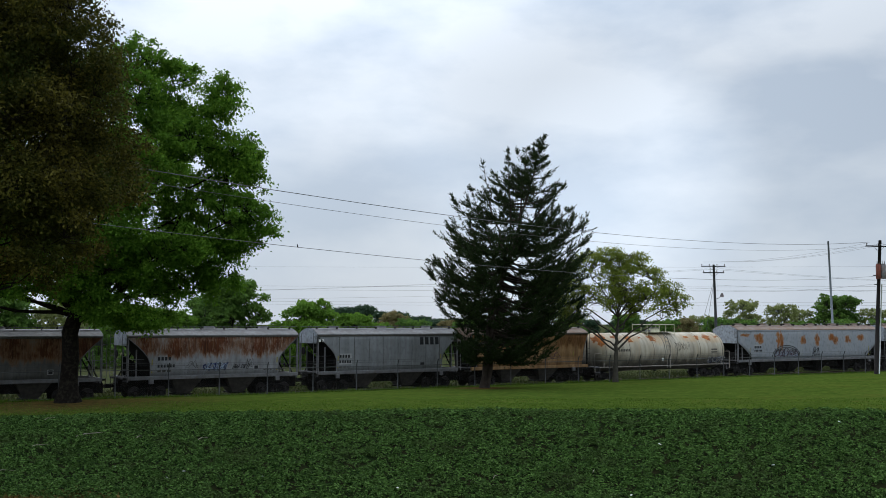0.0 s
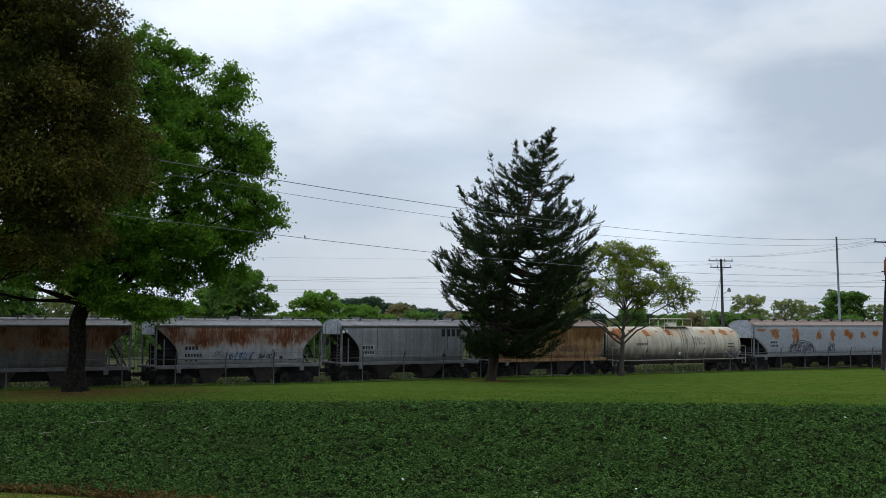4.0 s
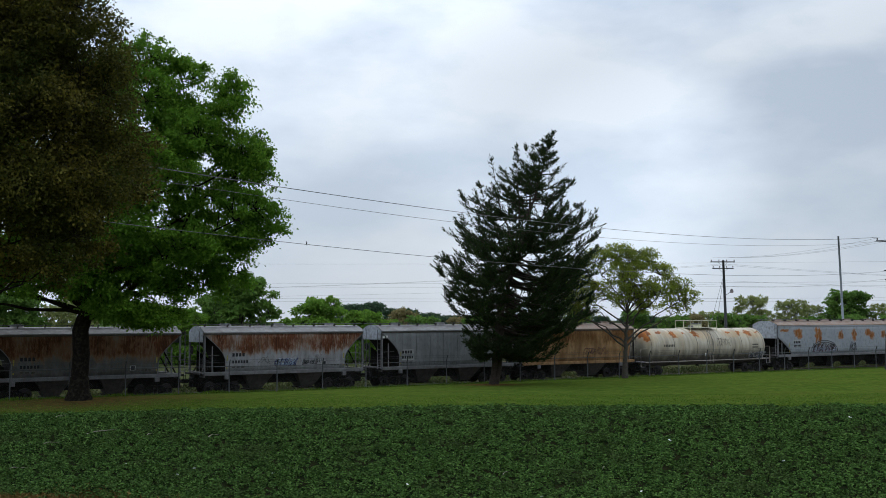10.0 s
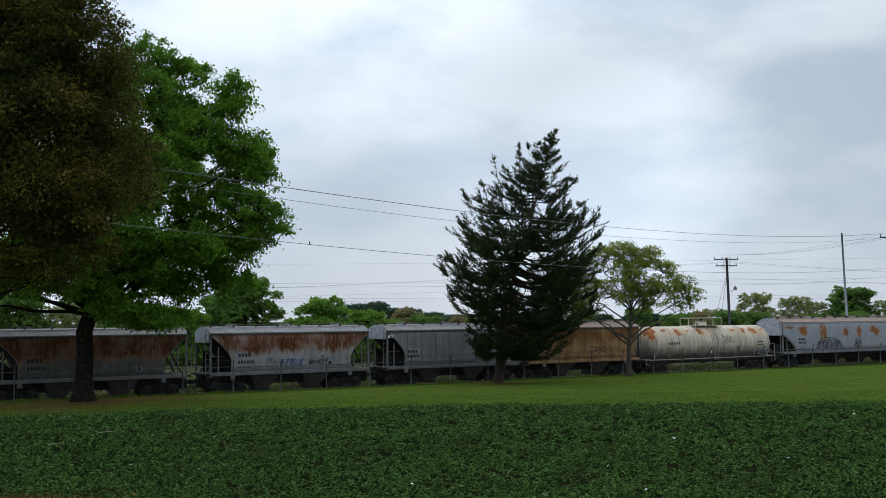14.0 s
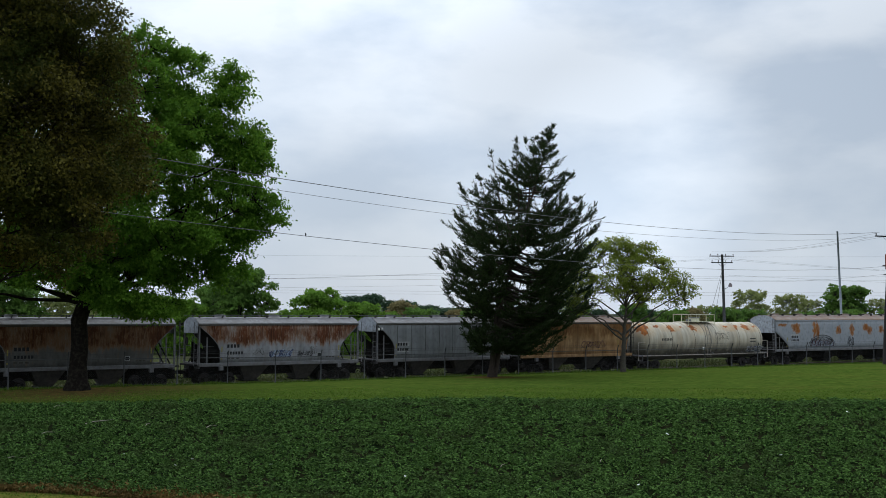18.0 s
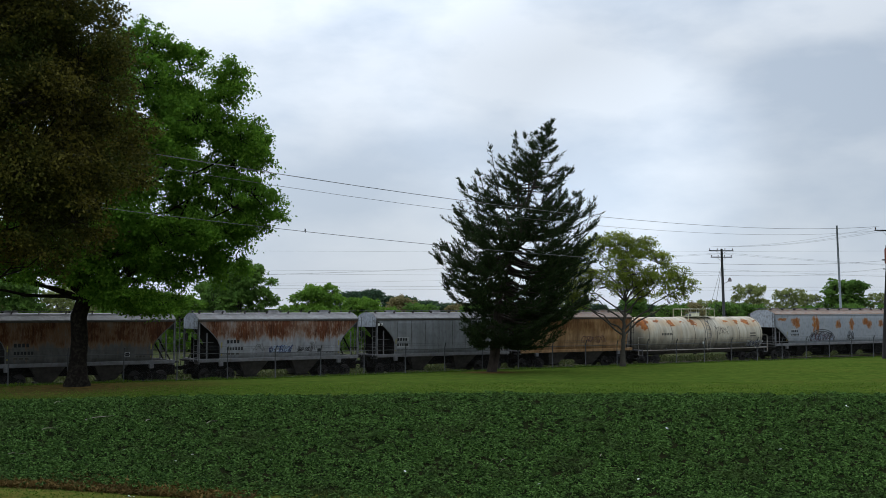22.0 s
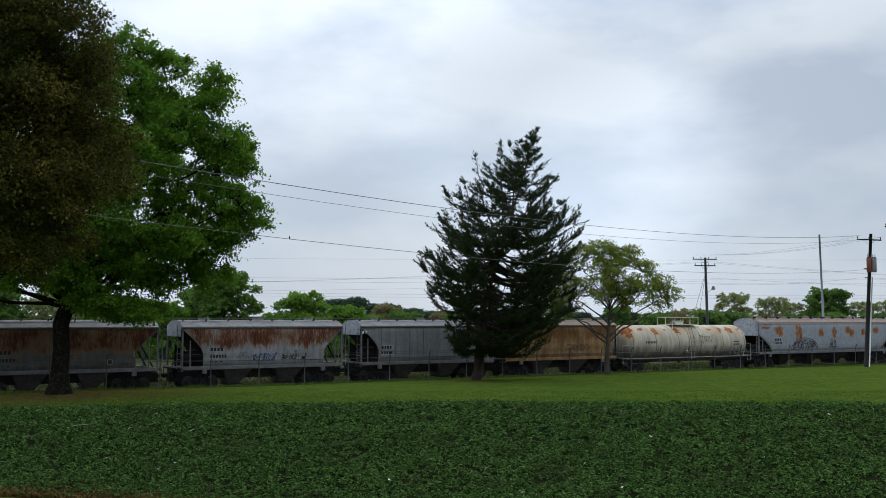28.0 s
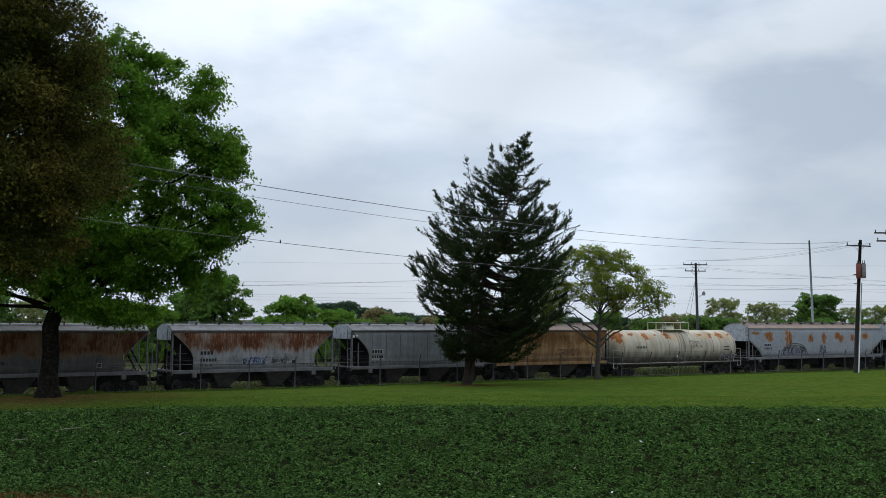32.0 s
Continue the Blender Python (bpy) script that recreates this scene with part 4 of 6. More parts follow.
def near_trees():
    rng = np.random.default_rng(77)
    # the boughs that stand out against the sky, then the tiers behind and around them
    shade = [(8.7, -0.5, 17.0, 1.5, 2.1), (9.8, 0.3, 14.3, 1.6, 1.6), (5.8, 0.6, 18.7, 1.2, 1.7), (3.4, 0.0, 19.6, 1.9, 1.9), (9.3, 0.8, 12.8, 1.9, 1.7), (9.6, -1.0, 10.7, 1.9, 1.6), (8.0, 0.4, 8.6, 1.9, 1.3), (6.4, -1.2, 14.6, 2.2, 2.2),
             (6.6, 1.0, 11.4, 2.3, 1.9), (6.2, -2.2, 8.6, 2.2, 1.4), (6.3, 0.6, 6.5, 2.0, 1.1), (3.8, -1.6, 6.2, 2.0, 1.2), (4.6, 1.0, 5.0, 1.3, 0.7), (2.4, 0.5, 5.2, 1.1, 0.7), (3.4, -1.5, 16.9, 2.4, 2.2), (3.4, -3.5, 12.6, 2.5, 2.1), (2.8, -3.6, 9.4, 2.4, 1.5),
             (-3.0, -1.0, 19.2, 2.6, 2.1), (-0.6, -3.2, 17.0, 2.6, 2.2), (-4.6, -3.0, 15.0, 2.6, 2.2), (-7.6, 0.0, 16.4, 2.6, 2.3), (-8.8, -1.0, 12.6, 2.6, 2.0), (-6.4, -3.6, 10.8, 2.6, 1.7), (-1.4, -5.0, 12.0, 2.5, 2.0),
             (-9.4, 0.5, 9.0, 2.4, 1.4), (-5.0, -4.4, 8.2, 2.2, 1.1), (-0.6, -4.8, 8.6, 2.2, 1.2), (-2.4, -2.6, 6.9, 1.9, 1.0), (-5.4, -1.0, 6.6, 2.0, 1.0), (0.8, -2.6, 6.4, 1.7, 1.0), (2.2, -1.8, 4.9, 1.3, 0.6), (4.9, -1.5, 4.6, 1.4, 0.6),
             (-8.4, 2.0, 6.4, 2.0, 0.9), (-7.0, -2.0, 4.9, 1.6, 0.6), (9.7, 0.3, 9.2, 1.0, 0.7), (8.7, -0.4, 7.2, 1.2, 0.6),
             (2.0, 0.0, 8.5, 1.6, 1.0), (3.6, -1.0, 8.3, 1.6, 1.0), (5.0, 1.5, 8.9, 1.5, 0.9), (10.4, 0.2, 9.8, 1.2, 0.9), (0.6, -1.8, 7.7, 1.5, 0.8), (2.6, -2.4, 7.4, 1.5, 0.8), (-1.5, -3.4, 7.7, 1.6, 0.8), (4.2, 0.4, 7.2, 1.4, 0.7), (5.2, 0.8, 16.2, 1.8, 1.5), (7.4, 0.8, 14.9, 1.4, 1.3), (3.3, -2.2, 5.0, 1.4, 0.8), (3.4, 0.5, 4.4, 1.0, 0.5)]
    shade += round_masses(rng, ((18.0, 3.5, 2, 2.4, 2.0), (13.5, 5.5, 3, 2.6, 2.0)))
    shade += [(-3.5, 5.5, 13.0, 3.0, 2.2), (3.0, 6.5, 13.5, 3.0, 2.2), (5.5, 4.6, 9.5, 2.4, 1.6), (1.5, 5.6, 9.2, 2.4, 1.2), (-3.4, 4.2, 8.2, 2.2, 1.0)]
    massed_tree("shade_tree", "large spring-green shade tree with a thick flared trunk", 5, (-21.3, 59.85), 4.3, 0.5, 1.5, shade, 2250, 180, 0.80, 0.118, BARK, OAK_LEAF, 0.45, 0.2, 0.72, (0.4, 0), 0.022, 0.24, 0.24, 1.4, 0.35)
    bronze = round_masses(np.random.default_rng(8), ((8.4, 4.5, 6, 1.3, 0.7), (10.2, 5.1, 11, 1.6, 1.3), (12.4, 4.3, 10, 1.6, 1.4), (14.6, 3.8, 9, 1.6, 1.4), (16.6, 3.0, 6, 1.6, 1.3), (10.8, 2.6, 5, 2.0, 1.5), (13.3, 2.4, 5, 2.0, 1.5), (17.6, 0.6, 2, 1.8, 1.3)))
    # full boughs on the side towards the lawn
    bronze += [(4.4 + 0.25 * math.sin(2.1 * k), -1.6 + 1.1 * (k % 3), 8.6 + 0.95 * k, 1.5, 1.2) for k in range(7)]
    bronze += [(3.6, -2.6, 9.4 + 1.9 * k, 1.6, 1.3) for k in range(4)] + [(1.2, -3.9, 9.6 + 2.0 * k, 1.6, 1.3) for k in range(4)]
    massed_tree("bronze_tree", "bronze-brown leafed tree with fine twigs beside the lawn", 8, (-14.1, 27.2), 4.2, 0.26, 1.5, bronze, 1900, 215, 0.64, 0.056, BARK, PLUM_LEAF, 0.15, 0.2, 0.8, (0.2, 0), 0.007, 0.2, 0.4)
    cedar()
    x, y = plan(56.23, 62.98)
    young = [(-3.63, 0.2, 8.17, 1.3, 0.8), (-2.44, -0.8, 9.57, 1.3, 0.75), (-0.28, 0.4, 10.1, 1.2, 0.7), (1.55, -0.4, 9.67, 1.2, 0.7), (3.06, 0.5, 8.5, 1.2, 0.7), (4.58, -0.3, 7.31, 1.0, 0.6), (4.79, 0.6, 5.59, 0.9, 0.5), (2.63, -1.2, 6.88, 1.2, 0.6),
             (-3.74, -0.6, 6.13, 1.2, 0.7), (-1.90, 1.2, 7.1, 1.3, 0.7), (0.36, -1.5, 7.75, 1.3, 0.7), (0.15, 2.2, 8.17, 1.3, 0.7), (-3.09, 0.8, 4.94, 0.9, 0.5), (1.88, 1.8, 5.59, 1.0, 0.5), (-4.71, 0.4, 7.1, 0.9, 0.6), (0.47, 0.3, 9.03, 1.0, 0.6),
             (-4.70, -0.3, 5.5, 0.9, 0.6), (5.40, 0.2, 6.4, 0.9, 0.6), (-0.50, -0.8, 6.2, 1.1, 0.6), (1.30, 0.6, 6.4, 1.1, 0.6)]
    massed_tree("young_tree", "small forked tree with thin yellow-green spring leaves", 21, (x, y), 1.9, 0.19, 1.35, young, 950, 33, 0.52, 0.092, YOUNG_BARK, YOUNG_LEAF, 0.2, 0.2, 0.5, (0.3, 0.1), 0.016, 0.45, 0.55)


near_trees()


def woods():
    """Trees and scrub beyond the railway."""
    def kind(name, label, seed, tall, wide, green, clumps, leaf_size, bark=DARK_BARK, low=0.1, per=60, tiers=3, clump=0.85, girth=0.018):
        """A rounded crown of boughs on a trunk."""
        rng = np.random.default_rng(seed)
        rows = []
        for k in range(tiers):
            u = (k + 0.5) / tiers
            z = tall * (low + (0.97 - low) * u)
            ring = wide * 0.62 * math.sqrt(max(1 - (1.25 * u - 0.28) ** 2, 0.05))
            rows.append((z, ring, max(int(7 * ring / wide + 1.5), 2), wide * 0.42, tall * (0.97 - low) / tiers * 0.62))
        rows.append((tall * 0.86, 0.1, 1, wide * 0.48, tall * 0.13))
        return massed_tree(name, label, seed, (0, 204), tall * 0.15, tall * girth, 1.3, round_masses(rng, rows), clumps, int(per * 0.6), clump, leaf_size * 1.25, bark, green, 0.25, 0.6, 0.8)

    def spread(first, spots):
        for n, (x, y, turn, size, *slim) in enumerate(spots):
            m = pose(x, y, float(height(x, y)) - 0.1, 0, 0, turn)
            o = first if n == 0 else copy_thing(first, m)
            w = size * (slim[0] if slim else 1)
            o.matrix_basis = m @ Matrix.Diagonal((w, w, size, 1))
            tagged(o, group="woods beyond the railway")

    spread(kind("broadleaf_tree", "rounded spring-green tree beyond the railway", 31, 10.0, 4.6, FAR_GREEN, 420, 0.20, per=70),
           [(-25.8, 129, 0, 1.06), (-29.6, 135, 70, 0.86), (-61.0, 129, 40, 0.95), (-55.0, 132, 150, 0.88), (-67, 133, 300, 1.0), (-38, 137, 220, 0.72), (77.0, 204, 200, 1.04, 1.15), (12, 163, 20, 0.62), (30, 170, 95, 0.66), (21, 174, 180, 0.68)])
    spread(kind("lime_tree", "bright lime-green bushy tree beyond the railway", 33, 8.0, 3.9, FAR_LIME, 380, 0.18, low=0.06, per=70),
           [(-16.4, 129, 0, 1.0), (-11.3, 132, 100, 0.80), (-31.8, 125, 210, 0.85), (-20.6, 135, 160, 0.68), (-34.5, 129, 30, 0.74), (-8.4, 137, 250, 0.66), (-13.6, 126, 20, 0.62), (-19.0, 126, 300, 0.6)])
    spread(kind("olive_tree", "thin olive-green tree coming into leaf", 35, 9.6, 4.4, FAR_OLIVE, 230, 0.20, GREY_WOOD, 0.3, 42, 3, 0.8, 0.022),
           [(58.6, 204, 0, 1.03), (67.0, 207, 80, 0.95), (72.0, 211, 160, 0.84), (84.5, 204, 260, 0.86), (90, 204, 30, 0.9), (96, 201, 120, 0.95), (103, 204, 190, 0.9), (51, 207, 310, 0.72), (110, 207, 60, 0.9),
            (-47, 132, 20, 0.86), (-50.5, 135, 140, 0.8), (-43.5, 131, 250, 0.78)])
    spread(kind("pine_tree", "dark pine in the far tree line", 37, 8.8, 3.7, FAR_PINE, 230, 0.22, DARK_BARK, 0.05, 60, 4, 1.0),
           [(-15.5, 207, 0, 0.95), (-11.5, 212, 60, 0.82, 1.25), (-8.6, 205, 120, 0.8), (-4.5, 211, 200, 0.72, 1.3), (-1.0, 204, 250, 0.66, 1.4), (2.5, 209, 300, 0.66), (6.5, 207, 20, 0.64, 1.3), (-19, 215, 90, 0.92, 1.3), (11, 212, 150, 0.64), (-24, 218, 30, 0.9), (16, 207, 80, 0.62, 1.3), (20, 212, 10, 0.66), (25, 207, 230, 0.62, 1.4), (30, 211, 110, 0.64), (35, 207, 170, 0.62, 1.3), (40, 212, 280, 0.64), (45, 207, 330, 0.62, 1.4)])
    spread(kind("scrub_tree", "tan budding tree before the dark pines", 39, 6.4, 3.2, FAR_TAN, 160, 0.20, low=0.08), [(-8.2, 177, 0, 1.05), (1.5, 180, 90, 0.85), (44, 190, 190, 0.9), (-66, 150, 200, 1.0)])
    spread(kind("hedge_tree", "low green scrub behind the tracks", 41, 5.4, 4.0, FAR_GREEN, 200, 0.20, low=0.04),
           [(-4, 163, 0, 1.0), (4, 166, 60, 1.0), (37, 177, 150, 1.0), (46, 174, 240, 1.05), (52, 180, 10, 1.0), (60, 177, 100, 0.95), (70, 184, 200, 1.0), (80, 188, 300, 1.0), (90, 190, 50, 1.0), (-40, 122, 130, 0.9), (-72, 136, 0, 1.0)])


woods()


# ---- the train ----
EAVE, SIDE = 3.86, ((1.0, 1.46), (1.6, 1.54), (2.4, 1.595), (3.2, 1.6), (3.86, 1.55))


def side_y(z):
    """Half the width of a hopper's curved side at a height over the rail."""
    return float(np.interp(z, [p[0] for p in SIDE], [p[1] for p in SIDE]))


def truck(car, x):
    """A four-wheel truck: two cast frames, a bolster, springs and two wheelsets that turn."""
    base = bm_new()
    box(base, -0.17, 0.17, -1.15, 1.15, 0.42, 0.72, 0.03)
    t = part("truck", base, DARK_STEEL, car, "grimy four-wheel truck")
    t.location = (x, 0, -DROP)
    for y in (-1.0, 1.0):
        f = bm_new()
        prism(f, [(-1.12, 0.36), (-0.95, 0.30), (-0.72, 0.36), (-0.42, 0.20), (0.42, 0.20), (0.72, 0.36), (0.95, 0.30), (1.12, 0.36), (1.12, 0.54), (0.75, 0.60), (0.40, 0.76), (-0.40, 0.76), (-0.75, 0.60), (-1.12, 0.54)], y - 0.07, y + 0.07)
        part("side_frame", f, DARK_STEEL, t)
        for dx in (-0.13, 0.13):
            part("spring", rod(bm_new(), [(dx, y * 1.09, 0.24), (dx, y * 1.09, 0.46)], 0.075, 8), WHEEL_STEEL, t)
        for dx in (-0.86, 0.86):
            part("bearing_cap", rod(bm_new(), [(dx, y * 1.06, 0.43), (dx, y * 1.15, 0.43)], 0.11, 10), WHEEL_STEEL, t)
    for dx in (-0.86, 0.86):
        w = bm_new()
        for y in (-0.76, 0.76):
            o = math.copysign(1, y)
            rod(w, [(0, y - o * 0.10, 0), (0, y - o * 0.07, 0), (0, y - o * 0.065, 0), (0, y + o * 0.06, 0)], [0.445, 0.445, 0.42, 0.41], 20)
            rod(w, [(0, y + o * 0.06, 0), (0, y + o * 0.11, 0)], [0.13, 0.11], 10)
            for a in range(4):
                box(w, *sorted((0.2 * math.cos(a * 1.571 + 0.4) - 0.03, 0.2 * math.cos(a * 1.571 + 0.4) + 0.03)), *sorted((y + o * 0.055, y + o * 0.07)), 0.2 * math.sin(a * 1.571 + 0.4) - 0.03, 0.2 * math.sin(a * 1.571 + 0.4) + 0.03)
        rod(w, [(0, -0.75, 0), (0, 0.75, 0)], 0.08, 8)
        ws = part("wheelset", w, WHEEL_STEEL, t)
        ws.location = (dx, 0, 0.43)
        WHEELS.append((ws, car))


WHEELS, TRAIN = [], []


def coupler(car, x0, x1):
    o = math.copysign(1, x1)
    b = bm_new()
    box(b, *sorted((x0, x1 - o * 0.16)), -0.08, 0.08, 0.54, 0.72, 0.02)
    box(b, *sorted((x1 - o * 0.22, x1 + o * 0.05)), -0.15, 0.13, 0.50, 0.78, 0.03)
    part("coupler", b, DARK_STEEL, car)
    part("uncoupling_lever", rod(bm_new(), [(x0 - o * 0.02, -1.4, 0.85), (x0 + o * 0.12, -1.3, 0.62), (x0 + o * 0.12, -0.3, 0.62), (x0 + o * 0.3, -0.12, 0.8)], 0.02, 5), DARK_STEEL, car)
    part("draft_gear", box(bm_new(), *sorted((x0 - o * 0.6, x0 + o * 0.12)), -0.32, 0.32, 0.22, 0.86, 0.03), DARK_STEEL, car)
    for y in (-1.42, 1.42):
        part("step", rod(bm_new(), [(x0 - o * 0.45, y, 1.05), (x0 - o * 0.42, y, 0.3), (x0 - o * 0.06, y, 0.3), (x0 - o * 0.03, y, 1.05)], 0.022, 5), DARK_STEEL, car)
    part("brake_hose", rod(bm_new(), [(x0, 0.35 * o, 0.75), (x0 + o * 0.2, 0.35 * o, 0.4), (x1 - o * 0.1, 0.2 * o, 0.2), (x1 + o * 0.02, 0.05 * o, 0.4)], 0.022, 6), DARK_STEEL, car)


def letters(car, name, x, z, count, tall, wide, material, face=side_y, step=1.25):
    """A line of plain lettering-size blocks on the near side."""
    for k in range(count):
        b = bm_new()
        xa = x + k * wide * step
        bars = [(xa, xa + wide * 0.85, z, z + tall)]
        for x0, x1, za, zb in bars:
            ya, yb = face(za) + 0.004, face(zb) + 0.004
            quad = [(x0, -ya, za), (x1, -ya, za), (x1, -yb, zb), (x0, -yb, zb)]
            v = [b.verts.new(q) for q in quad] + [b.verts.new((q[0], q[1] + 0.006, q[2])) for q in quad]
            for q in ((0, 1, 2, 3), (0, 4, 5, 1), (1, 5, 6, 2), (2, 6, 7, 3), (3, 7, 4, 0)):
                b.faces.new([v[i] for i in q])
        part(name, b, material, car)


def scrawl(car, seed, x, z, wide, tall, loops, material, face=side_y, r=0.022):
    """Spray-painted loops that cannot be read."""
    rng = np.random.default_rng(seed)
    line = []
    for k in range(loops):
        cx = x + wide * (k + 0.5) / loops + rng.normal() * wide * 0.03
        w, h = wide / loops * rng.uniform(0.45, 0.75), tall * rng.uniform(0.3, 0.52)
        a = np.linspace(rng.uniform(0, 3), rng.uniform(7, 11), 36)
        px = cx + w * np.sin(a + rng.uniform(0, 2)) * (0.6 + 0.4 * np.sin(2.3 * a))
        pz = z + tall * 0.5 + h * np.cos(a * rng.uniform(0.8, 1.4))
        line += [(u, -face(v) - 0.003, v) for u, v in zip(px, pz)]
    b = rod(bm_new(), line, r, 4)
    part("graffiti", b, material, car, "scrawled spray-paint graffiti")


def hopper(label, s, ls, pitch, paint, roof_paint, bays, group_no, seams=0, end_paint=None, braces=True, cut_in=1.0, sill_paint=None):
    """A covered hopper car with curved sides, a roof with hatches, outlet bays, end ladders and two trucks."""
    car = tagged(new("hopper_car"), label, "train car", "train cars")
    # the long cars stand taller
    up = 0.2 if ls > 7.5 else 0.04
    eave = EAVE + up
    end_paint, sill_paint = end_paint or SILL_GREY, sill_paint or SILL_GREY
    # body: a loft whose floor rises towards both ends along the slope sheets
    cut = [(0.0, 3.74), (0.32, 3.47), (0.64, 3.2), (1.02, 2.82), (1.29, 2.48), (1.46, 2.1), (1.5, 1.2)]
    cut = [(u * cut_in, z) for u, z in cut] if ls < 7.5 else [(0.0, 2.85), (0.38, 2.6), (0.76, 2.33), (1.14, 2.06), (1.52, 1.76), (1.84, 1.45), (1.88, 1.2)]
    stations = [(-ls + u, z) for u, z in cut] + [(ls - u, z) for u, z in reversed(cut)]
    b, rings = bm_new(), []
    for x, low in stations:
        zs = [low + (eave - low) * k / 6 for k in range(7)]
        rings.append([b.verts.new((x, -side_y(z), z)) for z in zs] + [b.verts.new((x, side_y(z), z)) for z in reversed(zs)])
    for a, c in zip(rings, rings[1:]):
        for k in range(13):
            b.faces.new((a[k], c[k], c[k + 1], a[k + 1])).smooth = k != 6
        b.faces.new((a[13], c[13], c[0], a[0]))
    b.faces.new(rings[0])
    b.faces.new(rings[-1][::-1])
    bmesh.ops.recalc_face_normals(b, faces=b.faces[:])
    part("body", b, paint, car)
    # a dark sheet over each sloping end: shade of the recess put into colour
    for o in (-1, 1):
        b = bm_new()
        under = [[b.verts.new((o * (ls - u) + o * 0.006, y * (side_y(z) - 0.02), z - 0.006)) for y in (-1, 1)] for u, z in cut]
        over = [[b.verts.new((v.co.x + o * 0.012, v.co.y, v.co.z - 0.012)) for v in pair] for pair in under]
        for (p, q), (r_, s_) in zip(list(zip(under, over)), list(zip(under, over))[1:]):
            b.faces.new((q[0], q[1], s_[1], s_[0]))
            b.faces.new((p[0], r_[0], r_[1], p[1]))
        bmesh.ops.recalc_face_normals(b, faces=b.faces[:])
        part("shaded_slope_sheet", b, DARK_STEEL, car)
        for y in (-1, 1):
            part("side_flange", rod(bm_new(), [(o * (ls - u), y * (side_y(z) + 0.01), z) for u, z in cut], 0.03, 5), SILL_GREY, car)
    # roof
    b, rings = bm_new(), []
    outline = [(-1.59, eave - 0.05), (-1.59, eave + 0.01), (-1.5, eave + 0.05), (-1.25, 4.05 + up), (-0.8, 4.22 + up), (-0.4, 4.29 + up), (0.4, 4.29 + up), (0.8, 4.22 + up), (1.25, 4.05 + up), (1.5, eave + 0.05), (1.59, eave + 0.01), (1.59, eave - 0.05)]
    for x in (-ls - 0.03, ls + 0.03):
        rings.append([b.verts.new((x, y, z)) for y, z in outline])
    for k in range(11):
        b.faces.new((rings[0][k], rings[1][k], rings[1][k + 1], rings[0][k + 1]))
    b.faces.new(rings[0])
    b.faces.new(rings[1][::-1])
    bmesh.ops.recalc_face_normals(b, faces=b.faces[:])
    part("roof", b, roof_paint, car)
    n_hatch = 3 if ls < 7.5 else 6
    for k in range(n_hatch):
        x = -ls + 2 * ls * (k + 0.5) / n_hatch
        h = part("hatch", rod(bm_new(), [(x, 0, 4.27 + up), (x, 0, 4.40 + up), (x, 0, 4.46 + up)], [0.42, 0.42, 0.30], 14), roof_paint, car)
        part("hinge", box(bm_new(), x - 0.5, x - 0.36, -0.06, 0.06, 4.28 + up, 4.42 + up, 0.01), DARK_STEEL, h)
    for y in (-0.72, 0.72):
        part("running_board", box(bm_new(), -ls - 0.25, ls + 0.25, y - 0.14, y + 0.14, 4.39 + up, 4.42 + up), GALV, car)
        for k in range(8 if ls < 7.5 else 13):
            x = -ls + 0.3 + (2 * ls - 0.6) * k / (7 if ls < 7.5 else 12)
            part("board_bracket", prism(bm_new(), [(x - 0.05, 4.22 + up), (x - 0.01, 4.22 + up), (x + 0.07, 4.388 + up), (x + 0.03, 4.388 + up)], y - 0.13, y + 0.13), BAY_GREY, car)
    # frame
    for y in (-1.53, 1.53):
        part("side_sill", box(bm_new(), -ls, ls, y - 0.085, y + 0.085, 1.02, 1.26, 0.02), sill_paint, car)
        # on short cars the shadow line below the roof is put into this colour
        part("eave_angle", box(bm_new(), -ls, ls, y * 1.042 - 0.02, y * 1.042 + 0.02, eave - 0.15, eave - 0.06, 0.008), BAY_GREY if ls < 7.5 else paint, car)
        for x in (-ls + 1.55, ls - 1.55):
            part("jacking_pad", box(bm_new(), x - 0.15, x + 0.15, y * 1.02 - 0.09, y * 1.02 + 0.09, 0.75, 1.035, 0.02), SILL_GREY, car)
    part("centre_sill", box(bm_new(), -ls - 0.3, ls + 0.3, -0.55, 0.55, 0.36, 1.06, 0.02), DARK_STEEL, car)
    reach = ls - 2.35
    for k in range(bays):
        x = -reach + 2 * reach * (k + 0.5) / bays + (0.12 * (2 * k - 1) if bays == 2 else 0)
        half = min(reach / bays * 0.9, 1.14)
        b = bm_new()
        top = [b.verts.new((x + dx * half, dy * 1.42, 1.15)) for dx, dy in ((-1, -1), (1, -1), (1, 1), (-1, 1))]
        bot = [b.verts.new((x + dx * half * 0.36, dy * 0.62, 0.0)) for dx, dy in ((-1, -1), (1, -1), (1, 1), (-1, 1))]
        b.faces.new(bot)
        for i in range(4):
            b.faces.new((top[i], top[(i + 1) % 4], bot[(i + 1) % 4], bot[i]))
        b.faces.new(top[::-1])
        bmesh.ops.recalc_face_normals(b, faces=b.faces[:])
        bay = part("outlet_bay", b, BAY_GREY if ls < 7.5 else DARK_STEEL, car)
        part("outlet_gate", box(bm_new(), x - half * 0.5, x + half * 0.5, -0.7, 0.7, -0.08, 0.01, 0.02), DARK_STEEL, bay)
        for y in (-0.75, 0.75):
            part("gate_rod", rod(bm_new(), [(x, y, -0.03), (x, y * 1.35, -0.03)], 0.03, 6), DARK_STEEL, bay)
